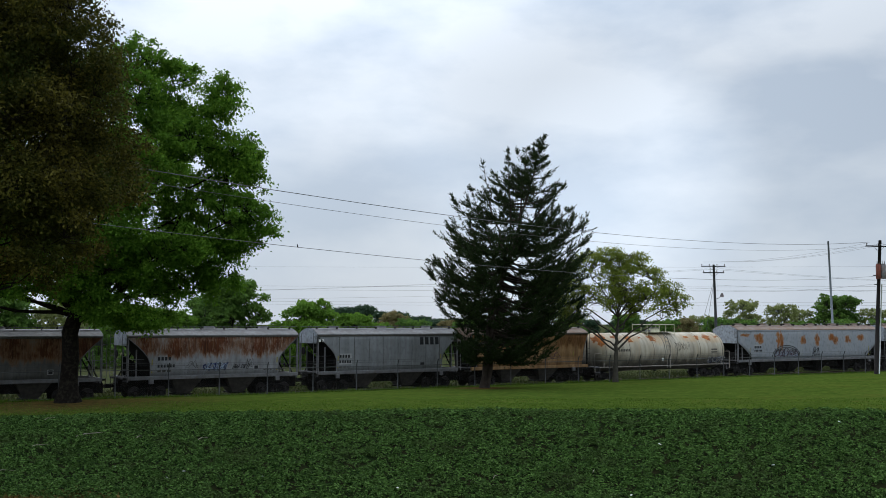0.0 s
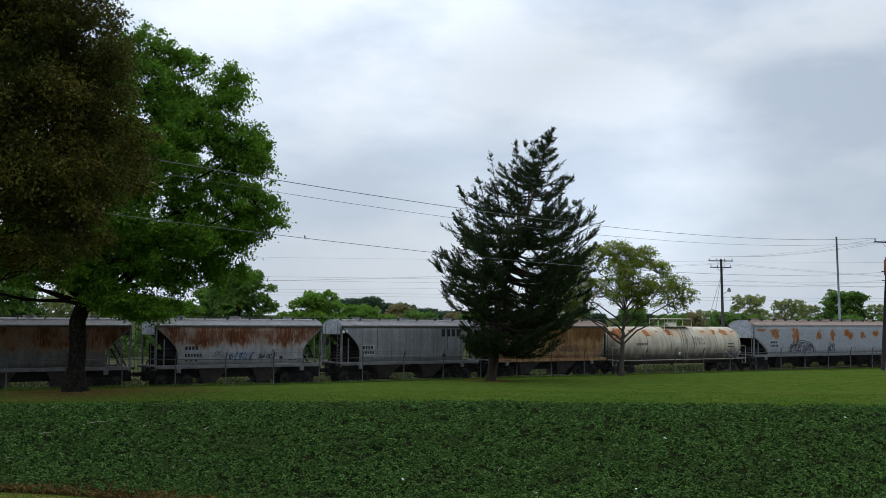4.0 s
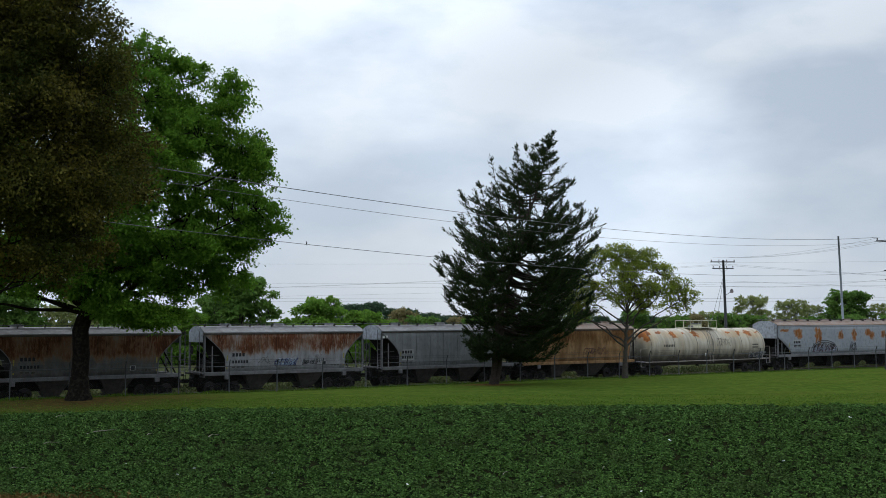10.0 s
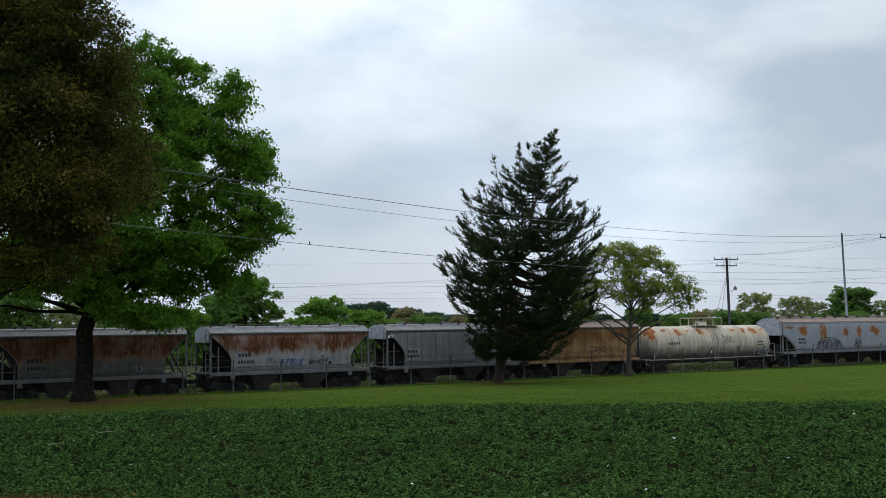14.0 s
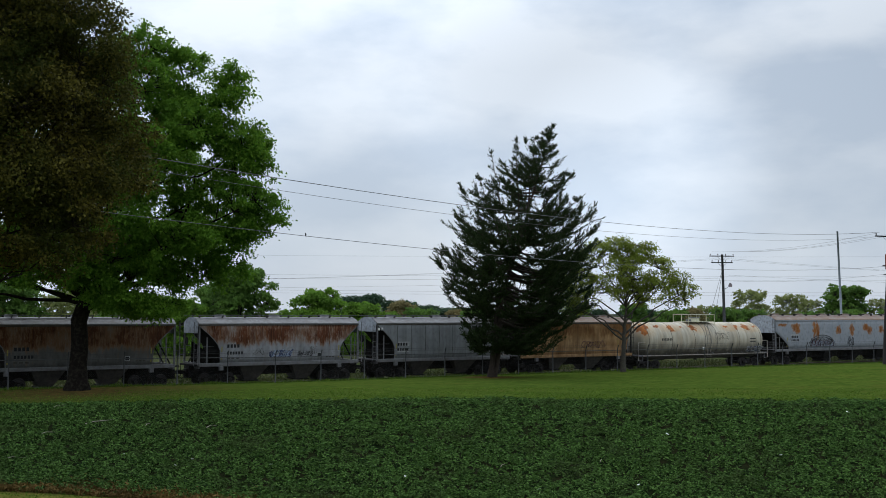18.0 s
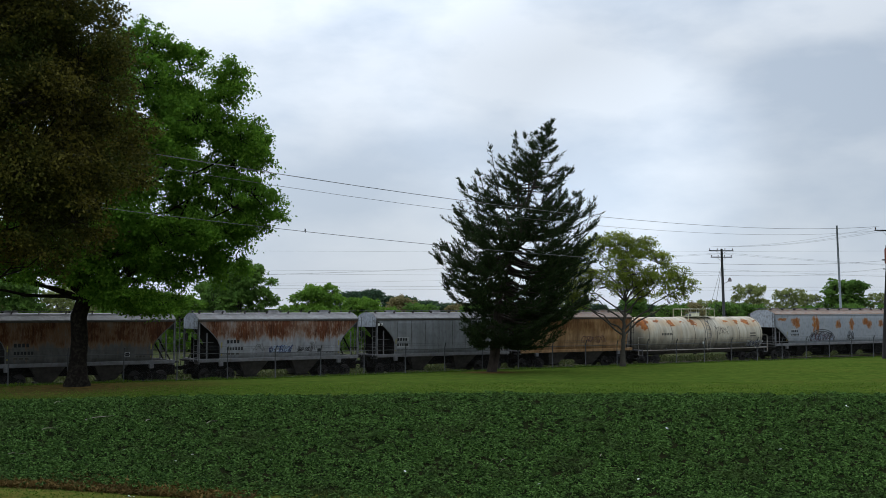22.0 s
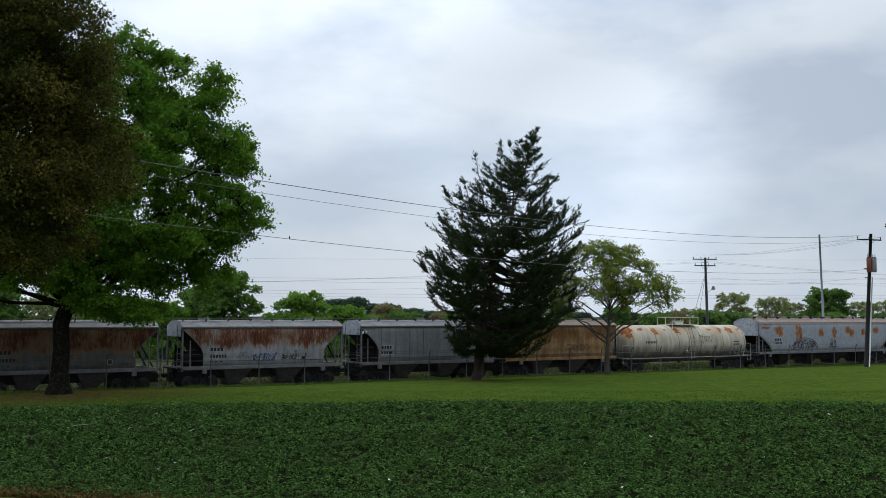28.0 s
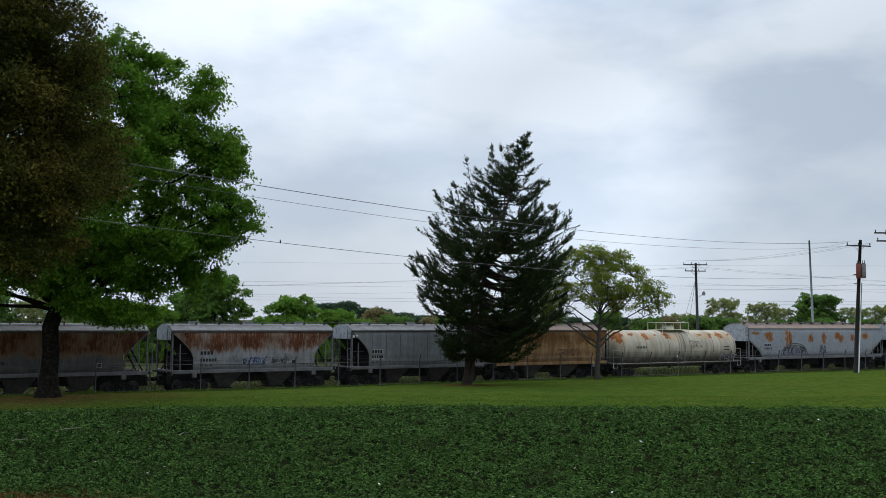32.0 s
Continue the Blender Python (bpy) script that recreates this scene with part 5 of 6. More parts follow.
    # ends: platforms, posts, ladders, braces
    for o in (-1, 1):
        part("end_platform", box(bm_new(), *sorted((o * (ls - 0.05), o * (ls + 0.32))), -1.45, 1.45, 1.06, 1.18, 0.02), DARK_STEEL, car)
        part("end_sill", box(bm_new(), *sorted((o * (ls - 0.12), o * ls)), -1.44, 1.44, 0.9, 1.25, 0.015), SILL_GREY, car)
        for y in (-1.5, 1.5):
            part("corner_post", box(bm_new(), *sorted((o * (ls - 0.1), o * ls)), y - 0.045, y + 0.045, 1.26, eave - 0.06, 0.01), end_paint, car)
            part("post", box(bm_new(), *sorted((o * (ls - 0.62), o * (ls - 0.54))), y - 0.035, y + 0.035, 1.26, 2.98, 0.01), end_paint, car)
            lad = bm_new()
            for x in (ls + 0.04, ls + 0.30):
                rod(lad, [(o * x, y * 0.98, 1.1), (o * x, y * 0.98, 3.95 + up)], 0.02, 5)
            ladder = part("ladder", lad, end_paint, car)
            for k in range(7):
                part("rung", rod(bm_new(), [(o * (ls + 0.04), y * 0.98, 1.35 + 0.4 * k), (o * (ls + 0.30), y * 0.98, 1.35 + 0.4 * k)], 0.014, 5), end_paint, ladder)
            for z in (1.8, 2.35):
                part("grab_rail", rod(bm_new(), [(o * (ls - 0.05), y * 1.03, z), (o * (ls - 1.05), y * 1.03, z)], 0.014, 5), end_paint if z > 2 else DARK_STEEL, car)
        if braces:
            for y in (-0.75, 0.75):
                part("end_brace", rod(bm_new(), [(o * (ls - 0.05), y, 1.2), (o * (ls - 0.9), y, 2.7)], 0.05, 6), DARK_STEEL, car)
            part("end_bulkhead", prism(bm_new(), [(o * (ls - 1.52), 1.1), (o * (ls - 1.46), 1.1), (o * (ls - 1.4), 2.3), (o * (ls - 1.46), 2.3)], -1.35, 1.35), DARK_STEEL, car)
        if o < 0:
            part("shear_plate", prism(bm_new(), [(-ls + 1.49, 1.12), (-ls + 0.2, 1.12), (-ls + 0.2, 2.68), (-ls + 0.5, 2.5), (-ls + 1.1, 2.08), (-ls + 1.44, 1.8)], 0.55, 0.59), DARK_STEEL, car)
            part("brake_box", box(bm_new(), -ls + 0.25, -ls + 0.75, -0.9, -0.3, 1.36, 1.95, 0.03), DARK_STEEL, car)
        b = bm_new()
        foot = 3.25 if ls < 7.5 else 2.8
        shape = [(-1.46, foot), (1.46, foot), (1.5, eave), (1.22, 4.04 + up), (0.78, 4.2 + up), (0.4, 4.27 + up), (-0.4, 4.27 + up), (-0.78, 4.2 + up), (-1.22, 4.04 + up), (-1.5, eave)]
        inner, outer = [[b.verts.new((o * x, y, z)) for y, z in shape] for x in (ls + 0.032, ls + 0.05)]
        b.faces.new(outer)
        b.faces.new(inner[::-1])
        for i in range(10):
            b.faces.new((inner[i], inner[(i + 1) % 10], outer[(i + 1) % 10], outer[i]))
        bmesh.ops.recalc_face_normals(b, faces=b.faces[:])
        part("end_sheet", b, END_PANEL if braces else roof_paint, car)
        truck(car, o * (ls - 1.55))
        coupler(car, o * (ls + 0.3), o * pitch / 2)
    part("brake_wheel", rod(bm_new(), [(-ls - 0.12, 0.55, 2.7), (-ls - 0.16, 0.55, 2.7)], 0.28, 12), DARK_STEEL, car)
    part("brake_cylinder", rod(bm_new(), [(-ls + 0.35, 0.2, 1.55), (-ls + 1.05, 0.2, 1.55)], 0.16, 10), DARK_STEEL, car)
    for k in range(seams):
        x = -ls + 1.7 + (2 * ls - 3.4) * k / (seams - 1)
        part("side_seam", rod(bm_new(), [(x, -side_y(z), z) for z in (1.26, 1.9, 2.5, 3.1, 3.7)], 0.016, 4), BAY_GREY, car)
    for x in (-ls + 1.56, ls - 1.62):
        letters(car, "yellow_marker", x, 1.45, 1, 0.9, 0.09, YELLOW_PAINT)
    TRAIN.append((car, s, group_no))
    return car


def tank_car(s, pitch):
    """A cream tank car with a top platform and a railed underframe."""
    car = tagged(new("tank_car"), "cream tank car with orange rust spots and a darker belly", "train car", "train cars")
    r, zc, half = 1.66, 2.18, 7.89
    b, rings = bm_new(), []
    ends = [(0.0, 0.02), (0.05, 0.36), (0.16, 0.62), (0.32, 0.82), (0.52, 0.94), (0.75, 1.0)]
    xs = [(-half + u, q) for u, q in ends] + [(x, 1.0) for x in np.linspace(-half + 1.6, half - 1.6, 9)] + [(half - u, q) for u, q in reversed(ends)]
    for x, q in xs:
        rings.append([b.verts.new((x, q * r * math.sin(a), zc + q * r * math.cos(a))) for a in (2 * math.pi * k / 40 for k in range(40))])
    for a, c in zip(rings, rings[1:]):
        for k in range(40):
            b.faces.new((a[k], c[k], c[(k + 1) % 40], a[(k + 1) % 40])).smooth = True
    b.faces.new(rings[0])
    b.faces.new(rings[-1][::-1])
    bmesh.ops.recalc_face_normals(b, faces=b.faces[:])
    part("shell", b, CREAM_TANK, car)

    def face(z):
        return math.sqrt(max(r * r - (z - zc) ** 2, 0.01))

    for x in (-half + 0.85, -4.3, -1.5, 1.3, 4.2, half - 0.85):
        ring = [(x, (r + 0.004) * math.sin(a), zc + (r + 0.004) * math.cos(a)) for a in np.linspace(0.05, 2 * math.pi + 0.05, 33)]
        part("weld_band", rod(bm_new(), ring, 0.016, 4, False), BAY_GREY, car)
    for x in (-0.2, 0.5):
        part("strap", rod(bm_new(), [(x, (r + 0.01) * math.sin(a), zc + (r + 0.01) * math.cos(a)) for a in np.linspace(-2.4, 2.4, 25)], 0.024, 4), SILL_GREY, car)
    # manway, valves, platform and rails on top
    man = part("manway", rod(bm_new(), [(0.05, 0, 3.75), (0.05, 0, 4.16), (0.05, 0, 4.22)], [0.45, 0.45, 0.36], 16), RAIL_PALE, car)
    part("manway_lid", rod(bm_new(), [(0.05, 0, 4.22), (0.05, 0, 4.30)], [0.48, 0.44], 16), SILL_GREY, man)
    part("valve_box", box(bm_new(), -0.85, -0.5, -0.2, 0.2, 3.75, 4.1, 0.03), SILL_GREY, car)
    deck = part("platform", box(bm_new(), -1.65, 1.65, -0.95, 0.95, 3.87, 3.91), RAIL_PALE, car, "faded yellow railed platform")
    for y in (-0.95, 0.95):
        for x in (-1.65, -0.6, 0.6, 1.65):
            part("rail_post", rod(bm_new(), [(x, y, 3.45 if abs(x) > 1 else 3.89), (x, y, 4.55)], 0.038, 5), RAIL_PALE, deck)
        part("hand_rail", rod(bm_new(), [(-1.65, y, 4.55), (1.65, y, 4.55)], 0.038, 5), RAIL_PALE, deck)
    for x in (-1.65, 1.65):
        part("end_rail", rod(bm_new(), [(x, -0.95, 4.55), (x, 0.95, 4.55)], 0.038, 5), RAIL_PALE, deck)
    lad = bm_new()
    for x in (0.0, 0.38):
        rod(lad, [(x, -1.16, 3.89), (x, -1.50, 3.1), (x, -1.70, 2.3), (x, -1.68, 0.75)], 0.022, 5)
    ladder = part("side_ladder", lad, RAIL_WORN, car)
    for k in range(8):
        z = 0.9 + 0.36 * k
        y = float(np.interp(z, [0.75, 2.3, 3.1, 3.89], [1.68, 1.70, 1.50, 1.16]))
        part("rung", rod(bm_new(), [(0, -y, z), (0.38, -y, z)], 0.014, 5), SILL_GREY, ladder)
    # underframe
    for y in (-1.5, 1.5):
        part("side_rail", rod(bm_new(), [(-half + 0.2, y, 0.94), (half - 0.2, y, 0.94)], 0.05, 6), RAIL_WORN, car)
        for x in np.linspace(-half + 1.2, half - 1.2, 8):
            part("rail_bracket", rod(bm_new(), [(x, y, 0.94), (x, y * 0.8, 1.2)], 0.03, 5), SILL_GREY, car)
    for o in (-1, 1):
        part("stub_sill", box(bm_new(), *sorted((o * 4.0, o * (half + 0.3))), -0.3, 0.3, 0.48, 1.1, 0.02), DARK_STEEL, car)
        part("saddle", prism(bm_new(), [(o * 5.4, 1.05), (o * 6.3, 1.05), (o * 6.2, 1.5), (o * 5.5, 1.5)], -1.15, 1.15), BAY_GREY, car)
        part("end_platform", box(bm_new(), *sorted((o * (half - 0.35), o * (half + 0.3))), -1.45, 1.45, 0.9, 1.02, 0.02), SILL_GREY, car)
        for y in (-1.45, 1.45):
            part("corner_rail", rod(bm_new(), [(o * (half + 0.25), y, 0.55), (o * (half + 0.25), y, 2.1), (o * (half - 0.75), y, 2.1), (o * (half - 0.75), y, 0.96)], 0.042, 6), RAIL_WORN, car)
            part("step_rail", rod(bm_new(), [(o * (half - 0.2), y, 0.5), (o * (half - 0.2), y, 1.15)], 0.025, 5), SILL_GREY, car)
            part("stirrup", rod(bm_new(), [(o * (half + 0.25), y, 0.55), (o * (half - 0.2), y, 0.5)], 0.022, 5), SILL_GREY, car)
        truck(car, o * (half - 1.55))
        coupler(car, o * (half + 0.3), o * pitch / 2)
    part("bottom_valve", rod(bm_new(), [(0.1, 0, 1.05), (0.1, 0, 0.4)], [0.22, 0.14], 10), DARK_STEEL, car)
    part("placard", box(bm_new(), -0.62, -0.40, -1.68, -1.65, 1.40, 1.62), WHITE_PAINT, car, "small white placard")
    letters(car, "stencil", -5.58, 2.25, 7, 0.2, 0.15, BAY_GREY, face)
    letters(car, "stencil", 5.58, 2.0, 1, 0.36, 0.9, BAY_GREY, face)
    scrawl(car, 7, 1.0, 2.2, 1.9, 0.8, 7, BAY_GREY, face, 0.009)
    scrawl(car, 9, 5.37, 1.05, 2.04, 0.6, 5, PALE_INK, face, 0.03)
    scrawl(car, 19, 5.42, 1.05, 1.93, 0.6, 6, BLUE_INK, face, 0.018)
    TRAIN.append((car, s, 1))


def train():
    hopper("grey covered hopper car with a broad band of brown rust", -2.04, 5.96, 13.52, BROWN_CAR, ROOF_GREY, 2, 0)
    a = hopper("grey covered hopper car with a broad band of brown rust", 11.48, 5.96, 13.52, BROWN_CAR, ROOF_GREY, 2, 0)
    b = hopper("pale grey covered hopper car streaked with running rust", 25, 5.96, 13.52, STREAK_CAR, ROOF_GREY, 2, 0)
    for car in (a, b):
        letters(car, "reporting_mark", -4.0, 2.26, 4, 0.23, 0.19, INK)
        letters(car, "reporting_mark", -4.0, 1.80, 6, 0.2, 0.16, INK)
        letters(car, "stencil", -4.0, 1.5, 3, 0.12, 0.26, BAY_GREY)
        letters(car, "stencil", 2.66, 1.53, 1, 0.30, 0.42, PALE_INK)
        letters(car, "stencil", 2.72, 1.56, 1, 0.24, 0.3, INK)
        letters(car, "stencil", 3.4, 1.48, 3, 0.1, 0.18, BAY_GREY)
    scrawl(b, 2, -0.8, 1.55, 1.61, 0.5, 5, SKY_INK, r=0.03)
    scrawl(b, 22, -0.86, 1.5, 1.72, 0.6, 7, BLUE_INK, r=0.026)
    scrawl(b, 3, 1.07, 1.6, 1.29, 0.36, 6, INK, r=0.018)
    scrawl(b, 4, 2.15, 1.7, 0.54, 0.6, 3, BAY_GREY, r=0.009)
    scrawl(b, 5, -2.04, 1.75, 0.86, 0.45, 2, BAY_GREY, r=0.012)
    c = hopper("plain grey covered hopper car with panel seams", 38.47, 5.96, 13.41, GREY_CAR, ROOF_GREY, 2, 0, seams=8)
    letters(c, "stencil_panel", -4.29, 1.72, 1, 0.78, 1.25, PALE_INK, lambda z: side_y(z) - 0.002)
    letters(c, "reporting_mark", -4.24, 2.2, 4, 0.22, 0.18, INK)
    letters(c, "reporting_mark", -4.24, 1.82, 5, 0.2, 0.16, INK)
    letters(c, "stencil", -4.24, 1.5, 3, 0.1, 0.25, BAY_GREY)
    letters(c, "company_mark", 2.52, 3.08, 4, 0.56, 0.36, INK)
    letters(c, "stencil", 2.58, 1.56, 1, 0.18, 0.4, INK)
    letters(c, "end_notice", -5.9, 3.35, 2, 0.2, 0.2, WHITE_PAINT)
    d = hopper("tan covered hopper car with brown stains", 51.56, 5.9, 12.88, TAN_CAR, ROOF_RUST, 2, 1, end_paint=DARK_STEEL, braces=False, cut_in=0.35, sill_paint=TAN_CAR)
    scrawl(d, 6, 0.21, 1.7, 2.79, 0.7, 6, WINE_INK, r=0.014)
    tank_car(66.47, 17.28)
    for s in (86.2, 108.75):
        e = hopper("blue-grey long hopper car with orange rust spots", s, 10.5, 22.55, SPOT_CAR, ROOF_RUST, 4, 1)
        letters(e, "stencil_panel", -8.4, 1.95, 1, 0.7, 1.3, PALE_INK, lambda z: side_y(z) - 0.002)
        letters(e, "reporting_mark", -8.3, 2.3, 4, 0.22, 0.2, INK)
        letters(e, "reporting_mark", -8.3, 1.98, 6, 0.18, 0.15, INK)
        for cx, w, h in ((-3.78, 2.0, 1.12), (-3.78, 1.75, 0.94), (-4.75, 0.75, 0.78), (-2.82, 0.75, 0.78), (-3.78, 0.54, 0.86)):
            stroke = rod(bm_new(), [(cx - w * math.cos(a), -side_y(1.42 + h * math.sin(a)) - 0.003, 1.42 + h * math.sin(a)) for a in np.linspace(0.0, math.pi, 20)], 0.03, 4)
            part("graffiti", stroke, INK, e, "black arched spray-paint graffiti")
        scrawl(e, 25, -5.55, 1.42, 3.6, 0.62, 9, SKY_INK, r=0.02)
        scrawl(e, 35, -5.45, 1.5, 3.4, 0.75, 8, INK, r=0.018)
        scrawl(e, 15, -5.38, 1.4, 3.22, 0.7, 8, WINE_INK)
        scrawl(e, 13, 0.0, 1.45, 1.18, 0.9, 4, INK, r=0.016)


train()


# ---- poles and wires ----
def pole(label, x, y, tall, r, material, lean=0.0):
    z = float(height(x, y))
    thing = tagged(new("utility_pole"), label, "utility pole")
    thing.location = (x, y, z)
    part("shaft", rod(bm_new(), [(0, 0, -0.3), (lean * 0.5, 0, tall * 0.5), (lean, 0, tall)], [r, r * 0.85, r * 0.68], 10), material, thing)
    return thing


def cross_arm(thing, z, half, turn, material, pins=4, lean=0.0, shift=0.0):
    c, s = math.cos(radians(turn)), math.sin(radians(turn))
    b = bm_new()
    box(b, -half, half, 0.12, 0.22, -0.06, 0.06, 0.01)
    arm = part("cross_arm", b, material, thing)
    arm.matrix_basis = pose(lean + c * shift, s * shift, z, 0, 0, turn)
    for o in (-1, 1):
        part("arm_brace", rod(bm_new(), [(o * half * 0.45, 0.11, -0.02), (0, 0.1, -0.55)], 0.018, 4), GALV, arm)
    for k in range(pins):
        x = -half + 0.1 + (2 * half - 0.2) * k / (pins - 1)
        part("insulator", rod(bm_new(), [(x, 0.17, 0.05), (x, 0.17, 0.16), (x, 0.17, 0.24), (x, 0.17, 0.28)], [0.02, 0.055, 0.06, 0.03], 8), PORCELAIN, arm)


def wire(label, a, b, sag, r=0.016, n=28, name="overhead_wire"):
    a, b = np.asarray(a, float), np.asarray(b, float)
    u = np.linspace(0, 1, n)
    line = a + (b - a) * u[:, None]
    line[:, 2] -= sag * 4 * u * (1 - u)
    return tagged(part(name, rod(bm_new(), line.tolist(), r, 5), WIRE), label, "wire")


def utilities():
    # the pole with transformers on the lawn
    c = pole("dark wooden utility pole with three transformers", 40.45, 97.9, 12.5, 0.2, POLE_WOOD, 0.75)
    cross_arm(c, 11.95, 1.45, 20, POLE_WOOD, 3, 0.70)
    for dx, dy, m, name in ((-0.24, -0.36, CAN_RED, "transformer"), (0.22, -0.40, CAN_GREY, "transformer"), (0.10, 0.45, CAN_GREY, "transformer")):
        can = part(name, rod(bm_new(), [(dx + 0.6, dy, 8.85), (dx + 0.6, dy, 8.9), (dx + 0.6, dy, 10.15), (dx + 0.6, dy, 10.27)], [0.18, 0.225, 0.225, 0.17], 14), m, c)
        for k in (-0.1, 0.1):
            part("bushing", rod(bm_new(), [(dx + 0.6 + k, dy, 10.24), (dx + 0.6 + k, dy, 10.55)], [0.04, 0.025], 7), PORCELAIN, can)
    part("can_bracket", box(bm_new(), 0.05, 1.1, -0.08, 0.08, 9.15, 9.25), GALV, c)
    part("conduit", rod(bm_new(), [(0.25, -0.12, -0.2), (0.49, -0.11, 4.0), (0.75, -0.10, 8.4)], 0.06, 8), WHITE_PAINT, c, "white plastic conduit")
    part("wire_rack", box(bm_new(), 0.1, 0.6, -0.05, 0.05, 8.3, 8.38), GALV, c)
    # the pole with two cross arms beyond the railway
    a = pole("grey weathered utility pole with two cross arms", 33.9, 129.2, 12.4, 0.2, GREY_WOOD, -0.25)
    cross_arm(a, 12.2, 1.55, 5, GREY_WOOD, 4, -0.25)
    cross_arm(a, 11.4, 1.35, 5, GREY_WOOD, 4, -0.23)
    part("lamp_arm", rod(bm_new(), [(-0.3, -0.1, 8.0), (0.2, -0.3, 8.25), (0.6, -0.4, 8.6)], 0.03, 6), GALV, a)
    part("lamp_head", rod(bm_new(), [(0.6, -0.4, 8.35), (0.6, -0.4, 8.55), (0.6, -0.4, 8.85)], [0.2, 0.24, 0.1], 12), CAN_GREY, a)
    for dx in (-3.2, -1.9):
        part("guy_wire", rod(bm_new(), [(-0.21, 0, 10.6), (dx, 0.5, 0)], 0.02, 5), WIRE, a)
    # the tall steel pole farther off
    part_b = pole("tall plain grey steel pole", 55.95, 149.6, 16.9, 0.18, POLE_STEEL, -0.45)
    for z in (8.0, 12.0):
        part("joint_band", rod(bm_new(), [(-0.45 * z / 16.9, 0, z), (-0.45 * (z + 0.18) / 16.9, 0, z + 0.18)], 0.165, 10), POLE_STEEL, part_b)
    # two wooden poles that carry the wires on
    d = pole("dark wooden utility pole with a cross arm", 40.6, 89.8, 12.55, 0.19, POLE_WOOD)
    cross_arm(d, 12.35, 1.55, 5, POLE_WOOD, 4)
    cross_arm(d, 11.65, 1.35, 5, POLE_WOOD, 4)
    e = pole("dark wooden utility pole with a cross arm", -29.0, 15.5, 12.6, 0.19, POLE_WOOD)
    cross_arm(e, 12.1, 1.45, 40, POLE_WOOD, 3)
    top = float(height(-29, 15.5))
    near = "thin grey overhead power wire between wooden poles"
    for off, z1, z2, sag in ((-1.3, 12.45, 12.01, 2.11), (-1.0, 12.45, 11.95, 2.10), (1.3, 12.35, 11.52, 2.44)):
        wire(near, (41.1 + off * 0.94, 97.9 + off * 0.34, z1), (-29 + off * 0.7, 15.5 + off * 0.7, z2), sag, 0.0085)
    wire("overhead cable strung between wooden poles with a bird on it", (41.0, 97.8, 9.3), (-29, 15.5, 9.75), 1.81, 0.011)
    mid = "thin grey overhead wire beyond the railway"
    for off in (-1.2, 0.4, 1.2):
        wire(mid, (33.65 + off, 129.3, 12.45), (41.15 + off, 97.9, 12.4), 0.5, 0.009)
    for off, z in ((-1.0, 11.6), (1.0, 11.6)):
        wire(mid, (33.65 + off, 129.3, z), (150, 152.3, z - 0.2), 2.0, 0.009)
        wire(mid, (33.65 + off, 129.3, z), (-140, 160.5, z), 2.6, 0.009)
    wire(mid, (33.65, 129.2, 9.6), (150, 141.5, 10.2), 1.6, 0.009)
    wire(mid, (33.65, 129.2, 9.2), (-140, 163.2, 10.0), 1.5, 0.009)
    wire(mid, (33.65, 129.2, 8.9), (41.1, 97.9, 8.6), 0.4, 0.009)
    wire(mid, (41.1, 97.9, 8.5), (160, 146.9, 9.5), 1.5, 0.009)
    for x, y in ((-190, 228.5), (150, 204)):
        f = pole("tall grey steel pole of a far power line", x, y, 20.0, 0.3, POLE_STEEL)
        for z in (19.0, 16.0, 12.4, 9.2):
            cross_arm(f, z, 1.2, 90, POLE_STEEL, 2)
    far = "faint far overhead power line"
    for z, r in ((17.0, 0.012), (13.0, 0.017), (12.2, 0.017), (9.8, 0.017), (9.2, 0.014)):
        wire(far, (-190, 228.5, z + 2.0), (150, 204, z - 0.6), 1.2, r)


utilities()


def bird(x, y, z):
    """A small dark bird that sits on the cable."""
    thing = tagged(new("bird"), "small black bird perched on the overhead cable", "bird")
    thing.location, thing.scale = (x, y, z), (0.44, 0.44, 0.44)
    part("body", rod(bm_new(), [(0.0, 0, 0.0), (0.01, 0, 0.05), (0.02, 0, 0.11), (0.02, 0, 0.17), (0.01, 0, 0.2)], [0.03, 0.062, 0.07, 0.05, 0.03], 10), FEATHER, thing)
    part("head", rod(bm_new(), [(0.005, 0, 0.18), (0.0, 0, 0.21), (0.0, 0, 0.245), (0.0, 0, 0.265)], [0.03, 0.043, 0.04, 0.012], 10), FEATHER, thing)
    part("beak", rod(bm_new(), [(-0.035, 0, 0.225), (-0.075, 0, 0.22)], [0.014, 0.003], 6), PORCELAIN, thing)
    part("tail", rod(bm_new(), [(0.02, 0, 0.04), (0.05, 0, -0.06), (0.06, 0, -0.14)], [0.03, 0.026, 0.02], 6), FEATHER, thing)


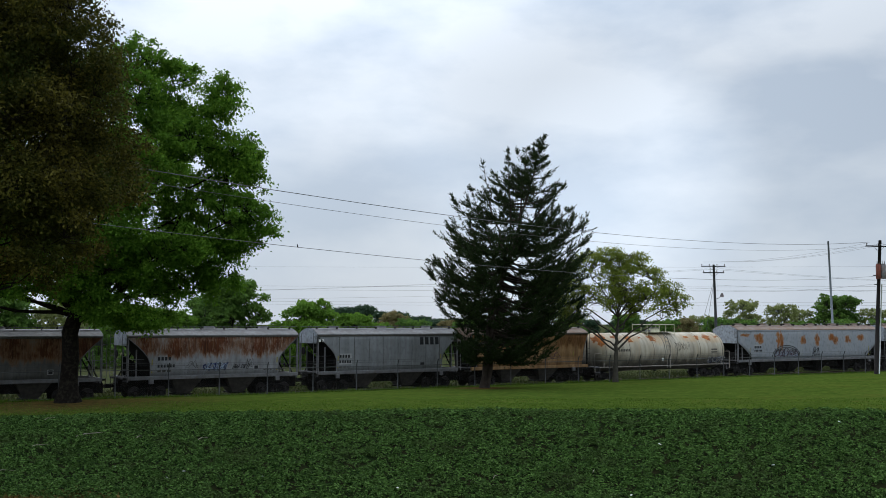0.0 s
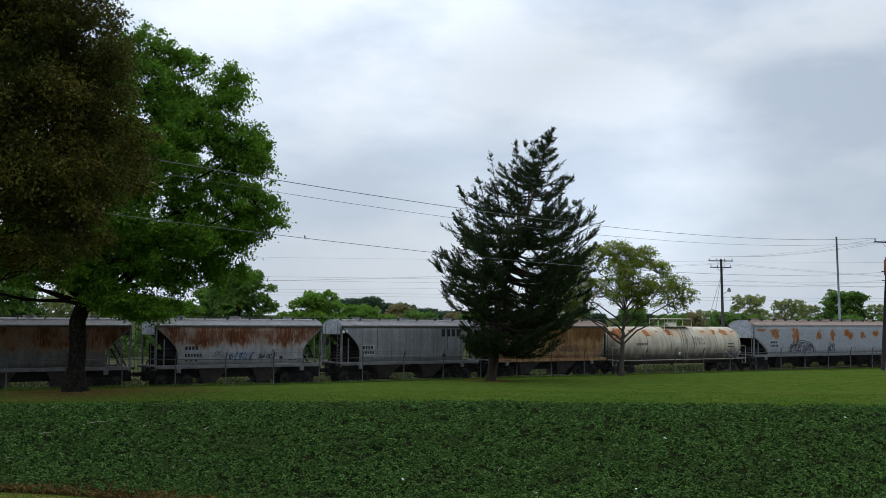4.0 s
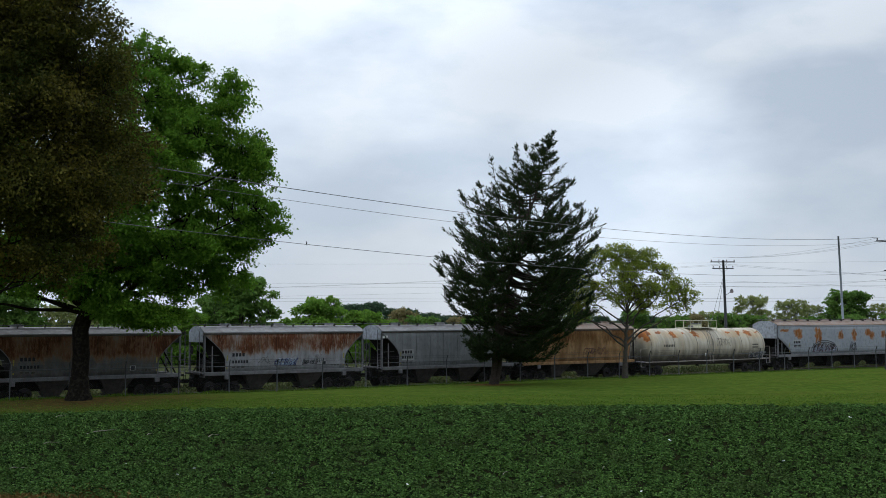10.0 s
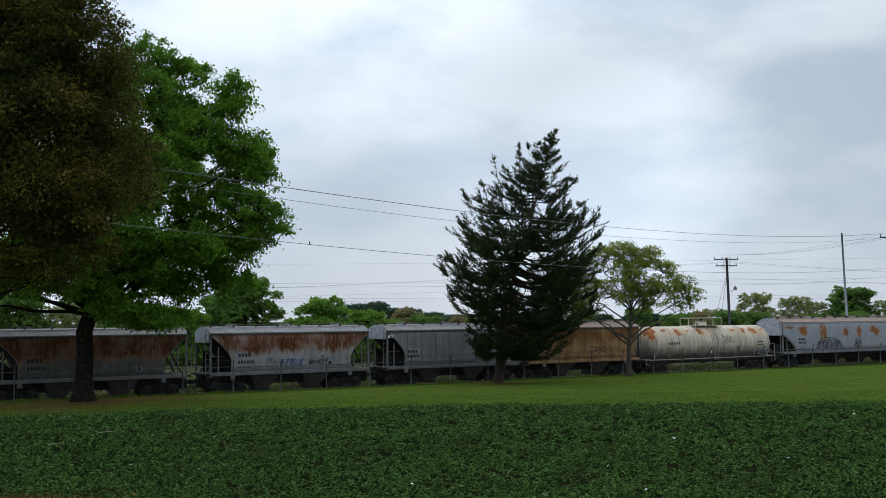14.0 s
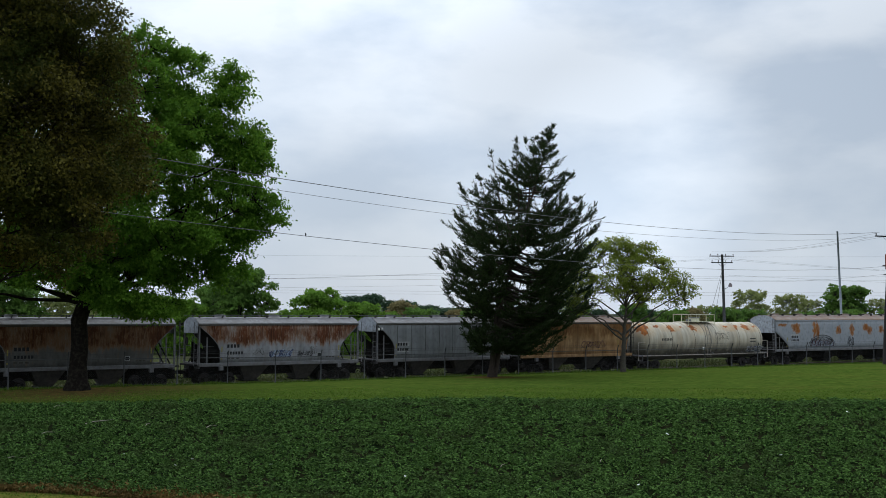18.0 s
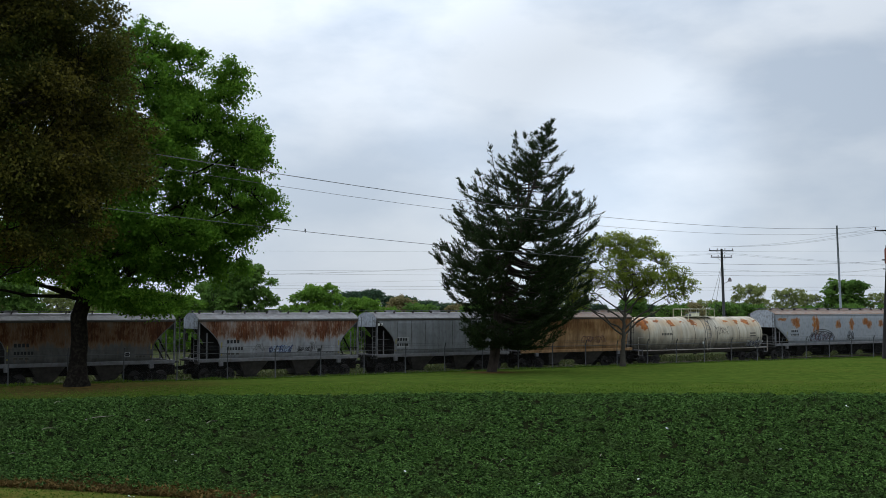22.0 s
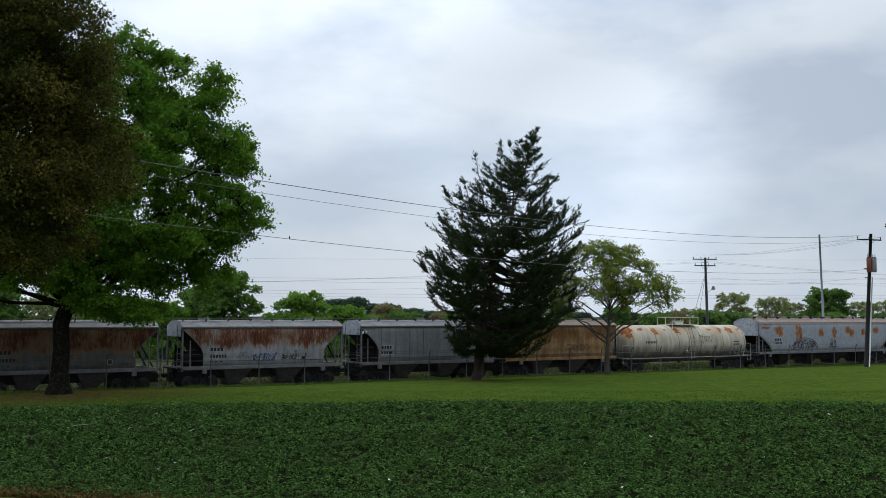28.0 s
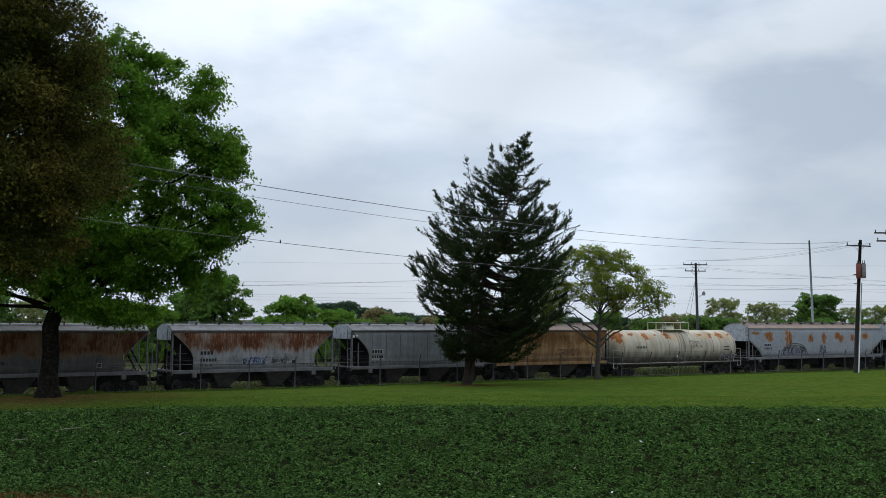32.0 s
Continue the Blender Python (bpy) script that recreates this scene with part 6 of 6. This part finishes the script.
def litter():
    """Scraps of paper, sticks and bleached stems on the bank."""
    rng = np.random.default_rng(17)
    for x, y, size, word in ((9.3, 45.06, 0.11, "flat"), (-11.56, 38.01, 0.10, "crumpled"), (-11.38, 37.95, 0.06, "crumpled"), (-7.09, 41.82, 0.08, "small"), (-1.72, 40.72, 0.07, "small"), (3.35, 39.67, 0.08, "small"),
                             (7.16, 40.11, 0.07, "small"), (18.0, 47.71, 0.1, "small"), (13.44, 42.94, 0.09, "small"), (-10.87, 41.73, 0.07, "small"), (-10.36, 42.37, 0.08, "small"), (-13.25, 42.82, 0.05, "small")):
        b = bm_new()
        bmesh.ops.create_icosphere(b, subdivisions=2, radius=size * 0.75)
        for v in b.verts:
            v.co *= 1 + 0.5 * noise.noise(v.co * 18 + Vector((x, y, 0)))
            v.co.z *= 0.3
        o = tagged(part("litter_scrap", b, PAPER), word + " white scrap of litter lying on the bank", "litter", "litter on the bank")
        o.matrix_basis = pose(x, y, float(height(x, y)) + (0.02 if y < 38.8 else 0.17), rng.uniform(-20, 20), 20, rng.uniform(0, 180))
    for a, b_, r in (((-16.11, 46.35), (-15.0, 46.88), 0.022), ((-18.4, 48.76), (-18.1, 49.29), 0.018), ((-18.15, 48.69), (-18.35, 49.37), 0.016), ((-10.6, 45.77), (-10.25, 46.18), 0.02), ((-13.3, 45.9), (-13.2, 46.24), 0.016),
                     ((-17.9, 42.44), (-17.2, 42.64), 0.015), ((2.0, 41.62), (2.2, 42.03), 0.013), ((-17.6, 45.29), (-17.0, 45.56), 0.015), ((6.0, 42.16), (6.15, 42.57), 0.013)):
        line = [(a[0] + (b_[0] - a[0]) * u, a[1] + (b_[1] - a[1]) * u, float(height(a[0] + (b_[0] - a[0]) * u, a[1] + (b_[1] - a[1]) * u)) + 0.17 + 0.04 * math.sin(5 * u)) for u in (0, 0.3, 0.6, 1)]
        tagged(part("fallen_stick", rod(bm_new(), line, [r, r * 0.9, r * 0.8, r * 0.5], 6), STICK_WOOD), "bleached fallen stick lying on the ground cover", "stick", "sticks on the bank")


litter()
bird(-5.93, 42.61, 8.01)
ground_cover()
grass()


def motions():
    """The train rolls on, runs up against its slack, settles back and stands; its rear runs in a little farther than its front."""
    rear = [(0, 0), (0.5, 0.13), (1, 0.24), (1.5, 0.39), (2, 0.56), (2.5, 0.75), (3, 0.94), (3.5, 1.15), (4.2, 1.46), (4.9, 1.8), (5.5, 2.1), (6, 2.37), (6.5, 2.63), (7, 2.91), (7.5, 3.21),
            (8, 3.5), (8.5, 3.79), (9, 4.05), (9.5, 4.25), (10, 4.42), (10.5, 4.55), (11, 4.65), (11.5, 4.71), (12, 4.72), (12.5, 4.71), (13, 4.69), (13.5, 4.65), (14, 4.58), (14.5, 4.51),
            (15.5, 4.35), (16.5, 4.21), (17, 4.15), (17.5, 4.15), (18.5, 4.16), (20, 4.16), (32, 4.16)]
    front = [(0, 0), (0.5, 0.13), (1, 0.25), (1.5, 0.39), (2, 0.56), (2.5, 0.73), (3, 0.91), (3.5, 1.08), (4.2, 1.38), (4.9, 1.72), (5.5, 2), (6, 2.23), (6.5, 2.48), (7, 2.73), (7.5, 2.99),
             (8, 3.27), (8.5, 3.56), (9, 3.79), (9.5, 3.97), (10, 4.12), (10.5, 4.24), (11, 4.32), (11.5, 4.38), (12, 4.4), (12.5, 4.4), (13, 4.36), (13.5, 4.32), (14, 4.26), (14.5, 4.22),
             (15.5, 4.15), (16.5, 4.09), (17, 4.06), (17.5, 4.05), (18.5, 4.06), (20, 4.08), (32, 4.14)]
    gone = {}
    for car, s, group_no in TRAIN:
        gone[car] = front if group_no else rear
        walk(car, [(t, pose(*plan(s + m, TRACK), RAIL, 0, 0, 32.4)) for t, m in gone[car]])
    for wheels, car in WHEELS:
        x, y, z = wheels.location
        walk(wheels, [(t, pose(x, y, z, 0, math.degrees(m / 0.42), 0)) for t, m in gone[car]])


motions()
